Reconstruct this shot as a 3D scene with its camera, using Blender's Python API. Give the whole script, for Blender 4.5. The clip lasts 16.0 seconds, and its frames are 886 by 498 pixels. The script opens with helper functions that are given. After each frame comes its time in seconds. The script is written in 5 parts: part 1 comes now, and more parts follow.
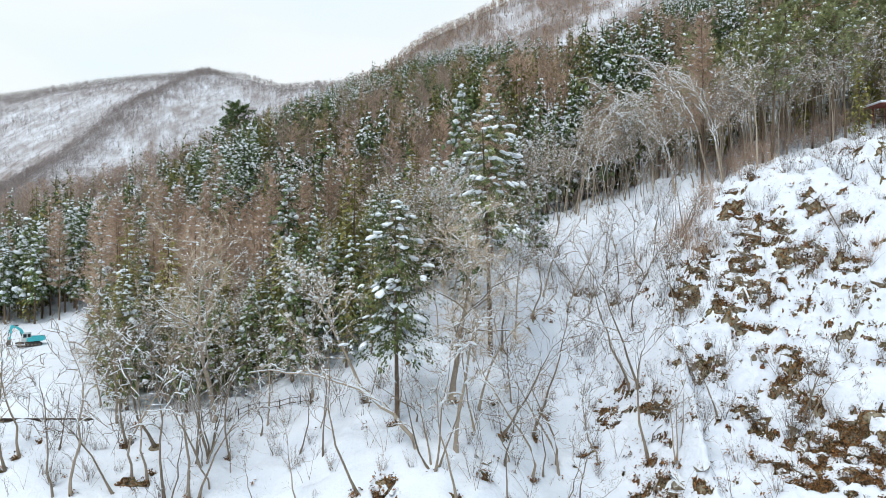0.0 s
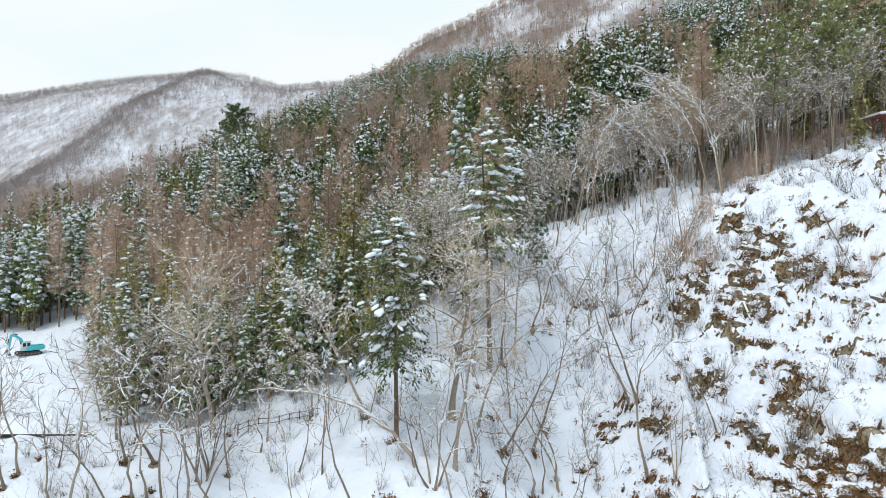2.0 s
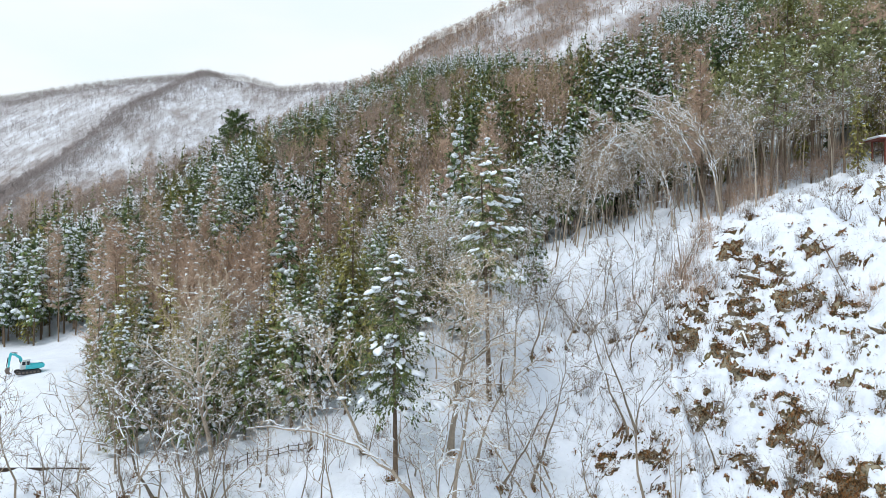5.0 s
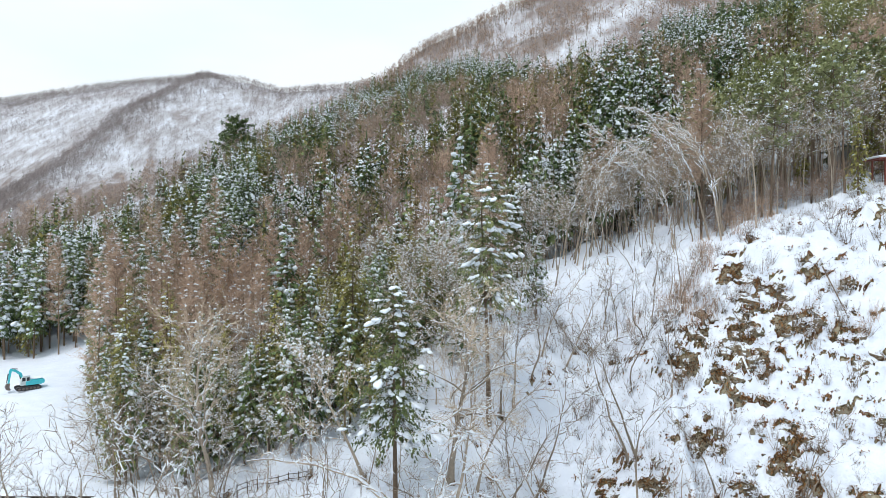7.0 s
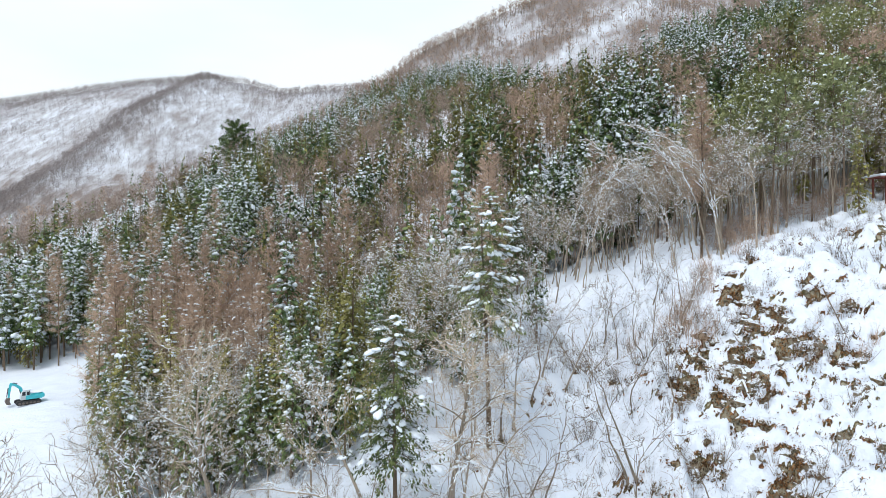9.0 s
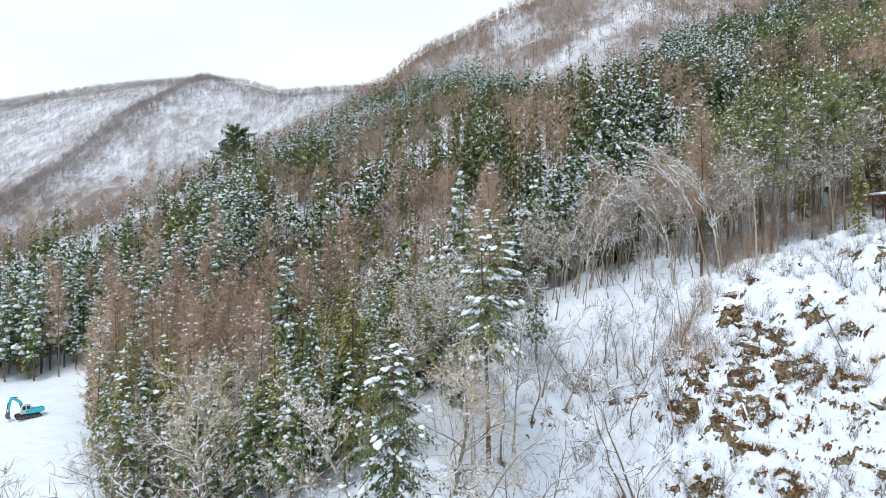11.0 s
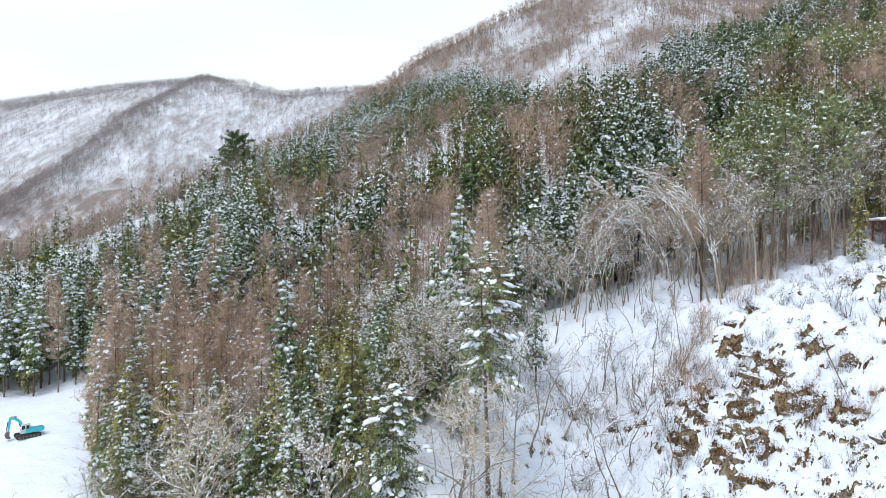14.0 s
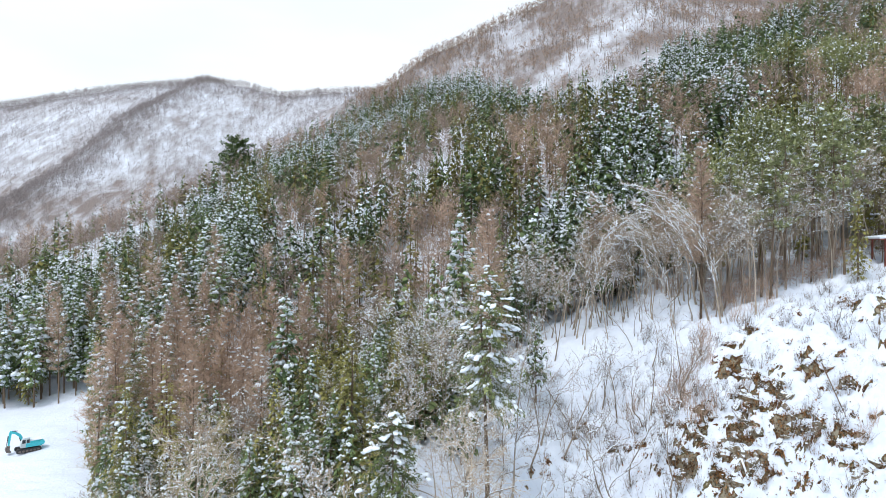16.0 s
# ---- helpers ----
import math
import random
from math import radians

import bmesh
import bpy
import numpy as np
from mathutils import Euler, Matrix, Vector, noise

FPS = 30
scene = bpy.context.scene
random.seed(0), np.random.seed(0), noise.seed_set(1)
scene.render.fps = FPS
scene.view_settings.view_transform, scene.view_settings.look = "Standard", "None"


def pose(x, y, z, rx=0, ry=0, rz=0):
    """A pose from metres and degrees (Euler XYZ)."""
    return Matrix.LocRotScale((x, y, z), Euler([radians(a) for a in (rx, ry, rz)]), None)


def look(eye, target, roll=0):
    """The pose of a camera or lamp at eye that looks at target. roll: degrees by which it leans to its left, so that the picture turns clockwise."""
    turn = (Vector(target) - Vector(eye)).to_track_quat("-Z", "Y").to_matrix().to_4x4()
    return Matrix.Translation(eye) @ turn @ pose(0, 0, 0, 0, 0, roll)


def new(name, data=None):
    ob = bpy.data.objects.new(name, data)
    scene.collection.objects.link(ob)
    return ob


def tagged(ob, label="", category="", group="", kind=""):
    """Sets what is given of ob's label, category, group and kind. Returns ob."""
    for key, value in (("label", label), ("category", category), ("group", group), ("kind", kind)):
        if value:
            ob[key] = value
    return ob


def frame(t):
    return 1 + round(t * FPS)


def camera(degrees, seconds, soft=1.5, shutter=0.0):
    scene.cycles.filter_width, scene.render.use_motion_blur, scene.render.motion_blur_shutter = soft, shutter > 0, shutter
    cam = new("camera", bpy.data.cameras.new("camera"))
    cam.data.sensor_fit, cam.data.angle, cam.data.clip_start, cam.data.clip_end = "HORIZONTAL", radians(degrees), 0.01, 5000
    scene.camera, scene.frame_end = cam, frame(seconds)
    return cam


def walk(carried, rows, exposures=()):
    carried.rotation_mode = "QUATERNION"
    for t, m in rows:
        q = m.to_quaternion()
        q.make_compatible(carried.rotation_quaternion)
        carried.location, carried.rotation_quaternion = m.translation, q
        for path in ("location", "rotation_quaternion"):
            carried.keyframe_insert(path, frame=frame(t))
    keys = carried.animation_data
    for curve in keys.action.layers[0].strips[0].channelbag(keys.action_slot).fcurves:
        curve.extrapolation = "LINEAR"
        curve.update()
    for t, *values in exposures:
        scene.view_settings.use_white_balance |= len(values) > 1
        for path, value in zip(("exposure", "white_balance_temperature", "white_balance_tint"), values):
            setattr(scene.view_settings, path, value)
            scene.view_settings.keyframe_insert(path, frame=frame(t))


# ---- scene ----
cam = camera(70.0, 16.0, 0.4)
SKY, SUN = 1.1, 2.0
METRES, EYE, TILT, LEAN, TURN = 16.0, 14.1, 0.0, 0.0, 0.0
ROWS = [
    (0.0, 0.0, 0.0, 0.0, 0.0, 0.0, -0.0),
    (0.5, 0.0003, -0.0005, 0.0189, -0.01, -0.01, -0.01),
    (1.0, 0.0005, -0.0007, 0.0387, -0.02, -0.02, -0.01),
    (1.5, 0.0009, -0.0007, 0.0598, -0.03, -0.03, -0.01),
    (2.0, 0.0016, -0.0006, 0.0818, -0.03, -0.02, -0.0),
    (2.5, 0.0022, -0.0004, 0.1035, -0.04, -0.03, -0.0),
    (3.0, 0.0028, -0.0003, 0.1283, -0.05, -0.04, -0.0),
    (3.5, 0.0034, -0.0001, 0.1567, -0.06, -0.05, 0.0),
    (4.0, 0.0039, -0.0001, 0.1851, -0.06, -0.07, 0.0),
    (6.5, 0.0085, 0.0029, 0.3715, -0.01, -0.2, 0.04),
    (7.0, 0.0077, 0.0024, 0.4037, -0.02, -0.2, 0.04),
    (7.5, 0.0078, 0.0029, 0.4358, -0.02, -0.24, 0.04),
    (8.0, 0.0078, 0.0041, 0.4738, -0.01, -0.26, 0.04),
    (8.5, 0.0075, 0.0051, 0.5058, -0.01, -0.27, 0.03),
    (9.0, 0.007, 0.0065, 0.5403, -0.01, -0.3, 0.01),
    (11.5, 0.0081, 0.0057, 0.7063, 0.0, -0.39, -0.04),
    (12.0, 0.0087, 0.0055, 0.7372, 0.0, -0.42, -0.06),
    (12.5, 0.0098, 0.0067, 0.7689, -0.0, -0.45, -0.07),
    (13.0, 0.0103, 0.0076, 0.7998, 0.0, -0.48, -0.08),
    (13.5, 0.0103, 0.0082, 0.8333, 0.0, -0.51, -0.08),
    (14.0, 0.01, 0.0083, 0.8649, -0.01, -0.53, -0.09),
    (14.5, 0.0104, 0.0078, 0.8964, 0.01, -0.54, -0.1),
    (15.0, 0.0107, 0.007, 0.9295, 0.01, -0.56, -0.1),
    (15.5, 0.0112, 0.0063, 0.9636, 0.01, -0.58, -0.11),
    (16.0, 0.0117, 0.006, 0.9996, 0.01, -0.59, -0.12),
]
walk(cam, [(t, pose(0, 0, EYE, TILT, LEAN, TURN) @ pose(METRES * x, METRES * y, METRES * z, 90 + 0.716 * pitch, 0.716 * roll, 0.716 * yaw)) for t, x, y, z, yaw, pitch, roll in ROWS],
     [(0.0, -0.06, 6500, 10), (6.5, 0.0, 6430, 11), (11.5, 0.06, 6330, 12), (16.0, 0.1, 6250, 13)])

# ---- world and light: a bright overcast winter day ----
world = bpy.data.worlds.new("overcast_sky")
scene.world = world
world.use_nodes = True
wn, wl = world.node_tree.nodes, world.node_tree.links
wn.clear()
w_out = wn.new("ShaderNodeOutputWorld")
w_sky = wn.new("ShaderNodeTexSky")
w_sky.sky_type, w_sky.sun_disc = "NISHITA", False
w_sky.sun_elevation, w_sky.sun_rotation = radians(63), radians(223)
w_blue = wn.new("ShaderNodeBackground")
w_blue.inputs["Strength"].default_value = 0.12
wl.new(w_sky.outputs[0], w_blue.inputs["Color"])
w_cloud = wn.new("ShaderNodeBackground")
w_co = wn.new("ShaderNodeTexCoord")
w_map = wn.new("ShaderNodeMapping")
w_map.inputs["Scale"].default_value = (1.0, 1.0, 3.2)
w_noise = wn.new("ShaderNodeTexNoise")
w_noise.inputs["Scale"].default_value = 1.7
w_noise.inputs["Detail"].default_value = 4
w_ramp = wn.new("ShaderNodeValToRGB")
w_ramp.color_ramp.elements[0].position, w_ramp.color_ramp.elements[0].color = 0.36, (0.80, 0.94, 1.0, 1)
w_ramp.color_ramp.elements[1].position, w_ramp.color_ramp.elements[1].color = 0.62, (0.93, 0.98, 1.0, 1)
wl.new(w_co.outputs["Generated"], w_map.inputs[0])
wl.new(w_map.outputs[0], w_noise.inputs["Vector"])
wl.new(w_noise.outputs["Fac"], w_ramp.inputs[0])
wl.new(w_ramp.outputs[0], w_cloud.inputs["Color"])
w_cloud.inputs["Strength"].default_value = SKY
w_mix = wn.new("ShaderNodeMixShader")
w_mix.inputs[0].default_value = 0.93
wl.new(w_blue.outputs[0], w_mix.inputs[1])
wl.new(w_cloud.outputs[0], w_mix.inputs[2])
wl.new(w_mix.outputs[0], w_out.inputs[0])

sun = new("sun", bpy.data.lights.new("sun", "SUN"))
sun.data.energy, sun.data.angle, sun.data.color = SUN, radians(25), (1.0, 0.985, 0.96)
sun.matrix_world = look((-32, -34, 92), (0, 0, 0))


# ---- materials ----
def nodes_of(name, rough=0.8):
    m = bpy.data.materials.new(name)
    m.use_nodes = True
    b = m.node_tree.nodes["Principled BSDF"]
    b.inputs["Roughness"].default_value = rough
    b.inputs["Specular IOR Level"].default_value = 0.25
    return m, m.node_tree.nodes, m.node_tree.links, b


def noise_node(n, l, scale, detail=4, rough=0.55, vec=None):
    t = n.new("ShaderNodeTexNoise")
    t.inputs["Scale"].default_value, t.inputs["Detail"].default_value, t.inputs["Roughness"].default_value = scale, detail, rough
    if vec is not None:
        l.new(vec, t.inputs["Vector"])
    return t


def ramp_node(n, l, src, stops):
    r = n.new("ShaderNodeValToRGB")
    e = r.color_ramp.elements
    while len(e) < len(stops):
        e.new(0.5)
    for k, (p, c) in enumerate(stops):
        e[k].position, e[k].color = p, (*c, 1)
    l.new(src, r.inputs[0])
    return r


def bump_node(n, l, b, src, strength, distance):
    u = n.new("ShaderNodeBump")
    u.inputs["Strength"].default_value, u.inputs["Distance"].default_value = strength, distance
    l.new(src, u.inputs["Height"])
    l.new(u.outputs[0], b.inputs["Normal"])


def mix_node(n, l, fac, a, c, blend="MIX"):
    x = n.new("ShaderNodeMix")
    x.data_type, x.blend_type = "RGBA", blend
    for sock, val in ((x.inputs[0], fac), (x.inputs[6], a), (x.inputs[7], c)):
        if isinstance(val, (int, float)):
            sock.default_value = val
        elif isinstance(val, tuple):
            sock.default_value = (*val, 1)
        else:
            l.new(val, sock)
    return x.outputs[2]


def varied(name, dark, light, scale=3.0, rough=0.85, island=0.5, obj=0.5, bump=0.0):
    """A matt material between two colours: grain by noise, piece by piece and object by object."""
    m, n, l, b = nodes_of(name, rough)
    co = n.new("ShaderNodeNewGeometry")
    info = n.new("ShaderNodeObjectInfo")
    t = noise_node(n, l, scale, 5, 0.6, co.outputs["Position"])
    wide = noise_node(n, l, 0.16, 3, 0.6, co.outputs["Position"])
    both = n.new("ShaderNodeMix")
    both.inputs[0].default_value = 0.5
    l.new(t.outputs["Fac"], both.inputs[2])
    l.new(wide.outputs["Fac"], both.inputs[3])
    a1 = n.new("ShaderNodeMath")
    a1.operation = "MULTIPLY_ADD"
    l.new(co.outputs["Random Per Island"], a1.inputs[0])
    a1.inputs[1].default_value = island
    l.new(both.outputs[0], a1.inputs[2])
    a2 = n.new("ShaderNodeMath")
    a2.operation = "MULTIPLY_ADD"
    l.new(info.outputs["Random"], a2.inputs[0])
    a2.inputs[1].default_value = obj
    l.new(a1.outputs[0], a2.inputs[2])
    a3 = n.new("ShaderNodeMath")
    a3.operation = "SUBTRACT"
    l.new(a2.outputs[0], a3.inputs[0])
    a3.inputs[1].default_value = (island + obj) / 2
    r = ramp_node(n, l, a3.outputs[0], [(0.27, dark), (0.73, light)])
    l.new(r.outputs[0], b.inputs["Base Color"])
    if bump:
        bump_node(n, l, b, t.outputs["Fac"], 0.6, bump)
    return m


SNOW_WHITE = (0.71, 0.76, 0.82)


def snow_material():
    m, n, l, b = nodes_of("snow", 0.65)
    co = n.new("ShaderNodeNewGeometry")
    t = noise_node(n, l, 1.5, 6, 0.6, co.outputs["Position"])
    r = ramp_node(n, l, t.outputs["Fac"], [(0.3, (0.69, 0.745, 0.815)), (0.7, (0.765, 0.81, 0.855))])
    l.new(r.outputs[0], b.inputs["Base Color"])
    bump_node(n, l, b, t.outputs["Fac"], 0.4, 0.1)
    return m


def ground_material():
    """Snow over soil, dead leaves and rock: the cover breaks where the ground is steep and in ragged patches."""
    m, n, l, b = nodes_of("snowy_ground", 0.75)
    co = n.new("ShaderNodeNewGeometry")
    pos = co.outputs["Position"]
    fine = noise_node(n, l, 2.2, 7, 0.6, pos)
    ragged = noise_node(n, l, 4.5, 5, 0.6, pos)
    cover_at = n.new("ShaderNodeAttribute")
    cover_at.attribute_name = "bare"
    s1 = n.new("ShaderNodeMath")
    s1.operation = "MULTIPLY_ADD"
    l.new(ragged.outputs["Fac"], s1.inputs[0])
    s1.inputs[1].default_value = 1.0
    l.new(cover_at.outputs["Fac"], s1.inputs[2])
    bare = ramp_node(n, l, s1.outputs[0], [(0.50, (0, 0, 0)), (0.535, (1, 1, 1))])
    tone = noise_node(n, l, 0.35, 6, 0.6, pos)
    snow = ramp_node(n, l, tone.outputs["Fac"], [(0.3, (0.65, 0.705, 0.795)), (0.7, (0.73, 0.78, 0.85))])
    grit = noise_node(n, l, 6.0, 6, 0.7, pos)
    soil = ramp_node(n, l, grit.outputs["Fac"], [(0.34, (0.025, 0.022, 0.009)), (0.5, (0.10, 0.082, 0.033)), (0.72, (0.24, 0.19, 0.10))])
    crag = ramp_node(n, l, fine.outputs["Fac"], [(0.36, (0.07, 0.06, 0.04)), (0.46, (0.25, 0.22, 0.155)), (0.7, (0.34, 0.31, 0.23))])
    core = n.new("ShaderNodeMath")
    core.operation = "MULTIPLY_ADD"
    l.new(fine.outputs["Fac"], core.inputs[0])
    core.inputs[1].default_value = 0.6
    l.new(cover_at.outputs["Fac"], core.inputs[2])
    crag_mask = ramp_node(n, l, core.outputs[0], [(0.60, (0, 0, 0)), (0.65, (1, 1, 1))])
    leafy = noise_node(n, l, 0.9, 6, 0.65, pos)
    leaf_mask = ramp_node(n, l, leafy.outputs["Fac"], [(0.47, (0, 0, 0)), (0.54, (1, 1, 1))])
    leaves = ramp_node(n, l, grit.outputs["Fac"], [(0.35, (0.03, 0.015, 0.008)), (0.7, (0.21, 0.085, 0.03))])
    loose = mix_node(n, l, leaf_mask.outputs[0], soil.outputs[0], leaves.outputs[0])
    soil_mix = mix_node(n, l, crag_mask.outputs[0], loose, crag.outputs[0])
    # brush and saplings that stand through the snow on the far hills
    stretch = n.new("ShaderNodeMapping")
    stretch.inputs["Scale"].default_value = (0.12, 0.04, 0.04)
    l.new(pos, stretch.inputs[0])
    streak = noise_node(n, l, 1.0, 6, 0.7, stretch.outputs[0])
    patch = noise_node(n, l, 0.016, 4, 0.6, pos)
    sp = n.new("ShaderNodeSeparateXYZ")
    l.new(pos, sp.inputs[0])
    away = n.new("ShaderNodeMapRange")
    away.inputs["From Min"].default_value, away.inputs["From Max"].default_value = 290, 340
    away.inputs["To Max"].default_value = 1.0
    l.new(sp.outputs["Y"], away.inputs["Value"])
    b1 = n.new("ShaderNodeMath")
    b1.operation = "MULTIPLY_ADD"
    l.new(patch.outputs["Fac"], b1.inputs[0])
    b1.inputs[1].default_value = 0.55
    l.new(streak.outputs["Fac"], b1.inputs[2])
    brush = ramp_node(n, l, b1.outputs[0], [(0.49, (0, 0, 0)), (0.95, (0.85, 0.85, 0.85))])
    mount = n.new("ShaderNodeMapRange")
    mount.inputs["From Min"].default_value, mount.inputs["From Max"].default_value = 600, 500
    mount.inputs["To Max"].default_value = 0.34
    l.new(sp.outputs["Y"], mount.inputs["Value"])
    thick = n.new("ShaderNodeMath")
    thick.operation, thick.use_clamp = "ADD", True
    l.new(brush.outputs[0], thick.inputs[0])
    glade = ramp_node(n, l, patch.outputs["Fac"], [(0.36, (0.2, 0.2, 0.2)), (0.5, (1, 1, 1))])
    wooded = n.new("ShaderNodeMath")
    wooded.operation = "MULTIPLY"
    l.new(glade.outputs[0], wooded.inputs[0])
    l.new(mount.outputs[0], wooded.inputs[1])
    l.new(wooded.outputs[0], thick.inputs[1])
    cover = n.new("ShaderNodeMath")
    cover.operation = "MULTIPLY"
    l.new(thick.outputs[0], cover.inputs[0])
    l.new(away.outputs[0], cover.inputs[1])
    snowy = mix_node(n, l, cover.outputs[0], snow.outputs[0], (0.20, 0.165, 0.15))
    col = mix_node(n, l, bare.outputs[0], snowy, soil_mix)
    l.new(col, b.inputs["Base Color"])
    bump_node(n, l, b, fine.outputs["Fac"], 0.65, 0.3)
    return m


def rock_material():
    """Weathered rock with leaf litter and moss; snow lies on what faces up."""
    m, n, l, b = nodes_of("rock", 0.9)
    co = n.new("ShaderNodeNewGeometry")
    pos = co.outputs["Position"]
    sep = n.new("ShaderNodeSeparateXYZ")
    l.new(co.outputs["Normal"], sep.inputs[0])
    g = noise_node(n, l, 2.2, 8, 0.65, pos)
    r = ramp_node(n, l, g.outputs["Fac"], [(0.28, (0.05, 0.04, 0.028)), (0.42, (0.16, 0.12, 0.075)), (0.56, (0.25, 0.23, 0.18)), (0.75, (0.17, 0.10, 0.05))])
    moss = noise_node(n, l, 0.8, 5, 0.6, pos)
    mr = ramp_node(n, l, moss.outputs["Fac"], [(0.58, (0, 0, 0)), (0.68, (1, 1, 1))])
    base = mix_node(n, l, mr.outputs[0], r.outputs[0], (0.085, 0.075, 0.028))
    sn = n.new("ShaderNodeMath")
    sn.operation = "MULTIPLY_ADD"
    l.new(sep.outputs["Z"], sn.inputs[0])
    sn.inputs[1].default_value = 0.9
    l.new(g.outputs["Fac"], sn.inputs[2])
    cap = ramp_node(n, l, sn.outputs[0], [(0.98, (0, 0, 0)), (1.0, (1, 1, 1))])
    cap.color_ramp.elements[0].position, cap.color_ramp.elements[1].position = 0.93, 0.98
    l.new(mix_node(n, l, cap.outputs[0], base, SNOW_WHITE), b.inputs["Base Color"])
    bump_node(n, l, b, g.outputs["Fac"], 0.9, 0.3)
    return m


def paint(name, colour, rough=0.5, dirt=0.3):
    m, n, l, b = nodes_of(name, rough)
    b.inputs["Specular IOR Level"].default_value = 0.5
    co = n.new("ShaderNodeNewGeometry")
    t = noise_node(n, l, 2.5, 6, 0.65, co.outputs["Position"])
    r = ramp_node(n, l, t.outputs["Fac"], [(0.3, tuple(c * (1 - dirt) for c in colour)), (0.6, colour)])
    l.new(r.outputs[0], b.inputs["Base Color"])
    return m


SNOW = snow_material()
GROUND = ground_material()
ROCK = rock_material()
BARK_GREY = varied("grey_bark", (0.16, 0.13, 0.097), (0.42, 0.355, 0.285), 4.0, 0.9, 0.35, 0.35, 0.02)
BARK_FAWN = varied("fawn_bark", (0.11, 0.088, 0.066), (0.33, 0.275, 0.215), 4.0, 0.9, 0.35, 0.35, 0.02)
NEEDLE_CEDAR = varied("near_cedar_needles", (0.034, 0.055, 0.022), (0.115, 0.140, 0.048), 1.6, 0.75, 0.6, 0.3)
BARK_BROWN = varied("brown_bark", (0.07, 0.048, 0.032), (0.20, 0.145, 0.10), 4.0, 0.9, 0.3, 0.3, 0.02)
TWIG = varied("grey_twigs", (0.28, 0.22, 0.165), (0.55, 0.46, 0.355), 2.0, 0.9, 0.4, 0.4)
TWIG_RED = varied("larch_twigs", (0.29, 0.20, 0.145), (0.52, 0.38, 0.285), 1.0, 0.9, 0.45, 0.35)
NEEDLE = varied("dark_needles", (0.058, 0.092, 0.041), (0.185, 0.25, 0.098), 1.2, 0.75, 0.55, 0.45)
NEEDLE_MIX = varied("cedar_needles", (0.066, 0.100, 0.043), (0.190, 0.245, 0.092), 1.6, 0.75, 0.6, 0.3)
NEEDLE_OLIVE = varied("olive_needles", (0.122, 0.118, 0.034), (0.31, 0.285, 0.088), 1.2, 0.75, 0.55, 0.45)
NEEDLE_PINE = varied("pine_needles", (0.19, 0.215, 0.105), (0.38, 0.40, 0.20), 1.2, 0.75, 0.55, 0.35)
NEEDLE_FIR = varied("fir_needles", (0.115, 0.142, 0.06), (0.29, 0.32, 0.13), 1.4, 0.75, 0.6, 0.3)
NEEDLE_SOFT = varied("soft_olive_needles", (0.145, 0.165, 0.07), (0.32, 0.335, 0.145), 0.8, 0.75, 0.5, 0.3)
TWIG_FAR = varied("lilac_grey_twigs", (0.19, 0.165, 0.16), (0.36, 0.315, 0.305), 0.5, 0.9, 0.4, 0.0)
TWIG_HILL = varied("brown_hill_twigs", (0.19, 0.142, 0.115), (0.40, 0.305, 0.25), 0.6, 0.9, 0.4, 0.0)
TWIG_DARK = varied("dark_twigs", (0.12, 0.09, 0.068), (0.30, 0.235, 0.18), 2.0, 0.9, 0.4, 0.4)
LITTER = varied("dead_leaves", (0.04, 0.024, 0.012), (0.30, 0.15, 0.058), 1.5, 0.9, 0.7, 0.2)
WOOD_DARK = varied("dark_timber", (0.035, 0.026, 0.02), (0.11, 0.08, 0.06), 6.0, 0.8, 0.2, 0.2)
TEAL = paint("teal_paint", (0.06, 0.54, 0.60), 0.45, 0.2)
STEEL_DARK = paint("dark_steel", (0.035, 0.035, 0.036), 0.7, 0.4)
STEEL_RUST = paint("worn_steel", (0.16, 0.13, 0.11), 0.6, 0.5)
CAB_WHITE = paint("pale_cab_paint", (0.55, 0.6, 0.6), 0.5, 0.2)
RED_WALL = paint("red_brown_boards", (0.20, 0.055, 0.035), 0.8, 0.4)
GREY_SHEET = paint("grey_sheet_metal", (0.30, 0.31, 0.31), 0.5, 0.2)
GLASS = paint("dark_glass", (0.02, 0.025, 0.03), 0.1, 0.1)


# ---- mesh building ----
TABLES = {}


def vnoise(x, y, seed):
    """Smooth value noise, about -1 to 1."""
    if seed not in TABLES:
        TABLES[seed] = np.random.RandomState(seed).uniform(-1, 1, (64, 64))
    tab = TABLES[seed]
    x, y = np.asarray(x, float), np.asarray(y, float)
    i, j = np.floor(x).astype(int), np.floor(y).astype(int)
    u, v = x - i, y - j
    u, v = u * u * (3 - 2 * u), v * v * (3 - 2 * v)
    a, b = tab[i % 64, j % 64], tab[(i + 1) % 64, j % 64]
    c, d = tab[i % 64, (j + 1) % 64], tab[(i + 1) % 64, (j + 1) % 64]
    return (a * (1 - u) + b * u) * (1 - v) + (c * (1 - u) + d * u) * v


def fbm(x, y, seed, octaves=4):
    s = 0
    for o in range(octaves):
        s = s + vnoise(x * 2 ** o + 7.3 * o, y * 2 ** o + 3.1 * o, seed + o) / 2 ** o
    return s


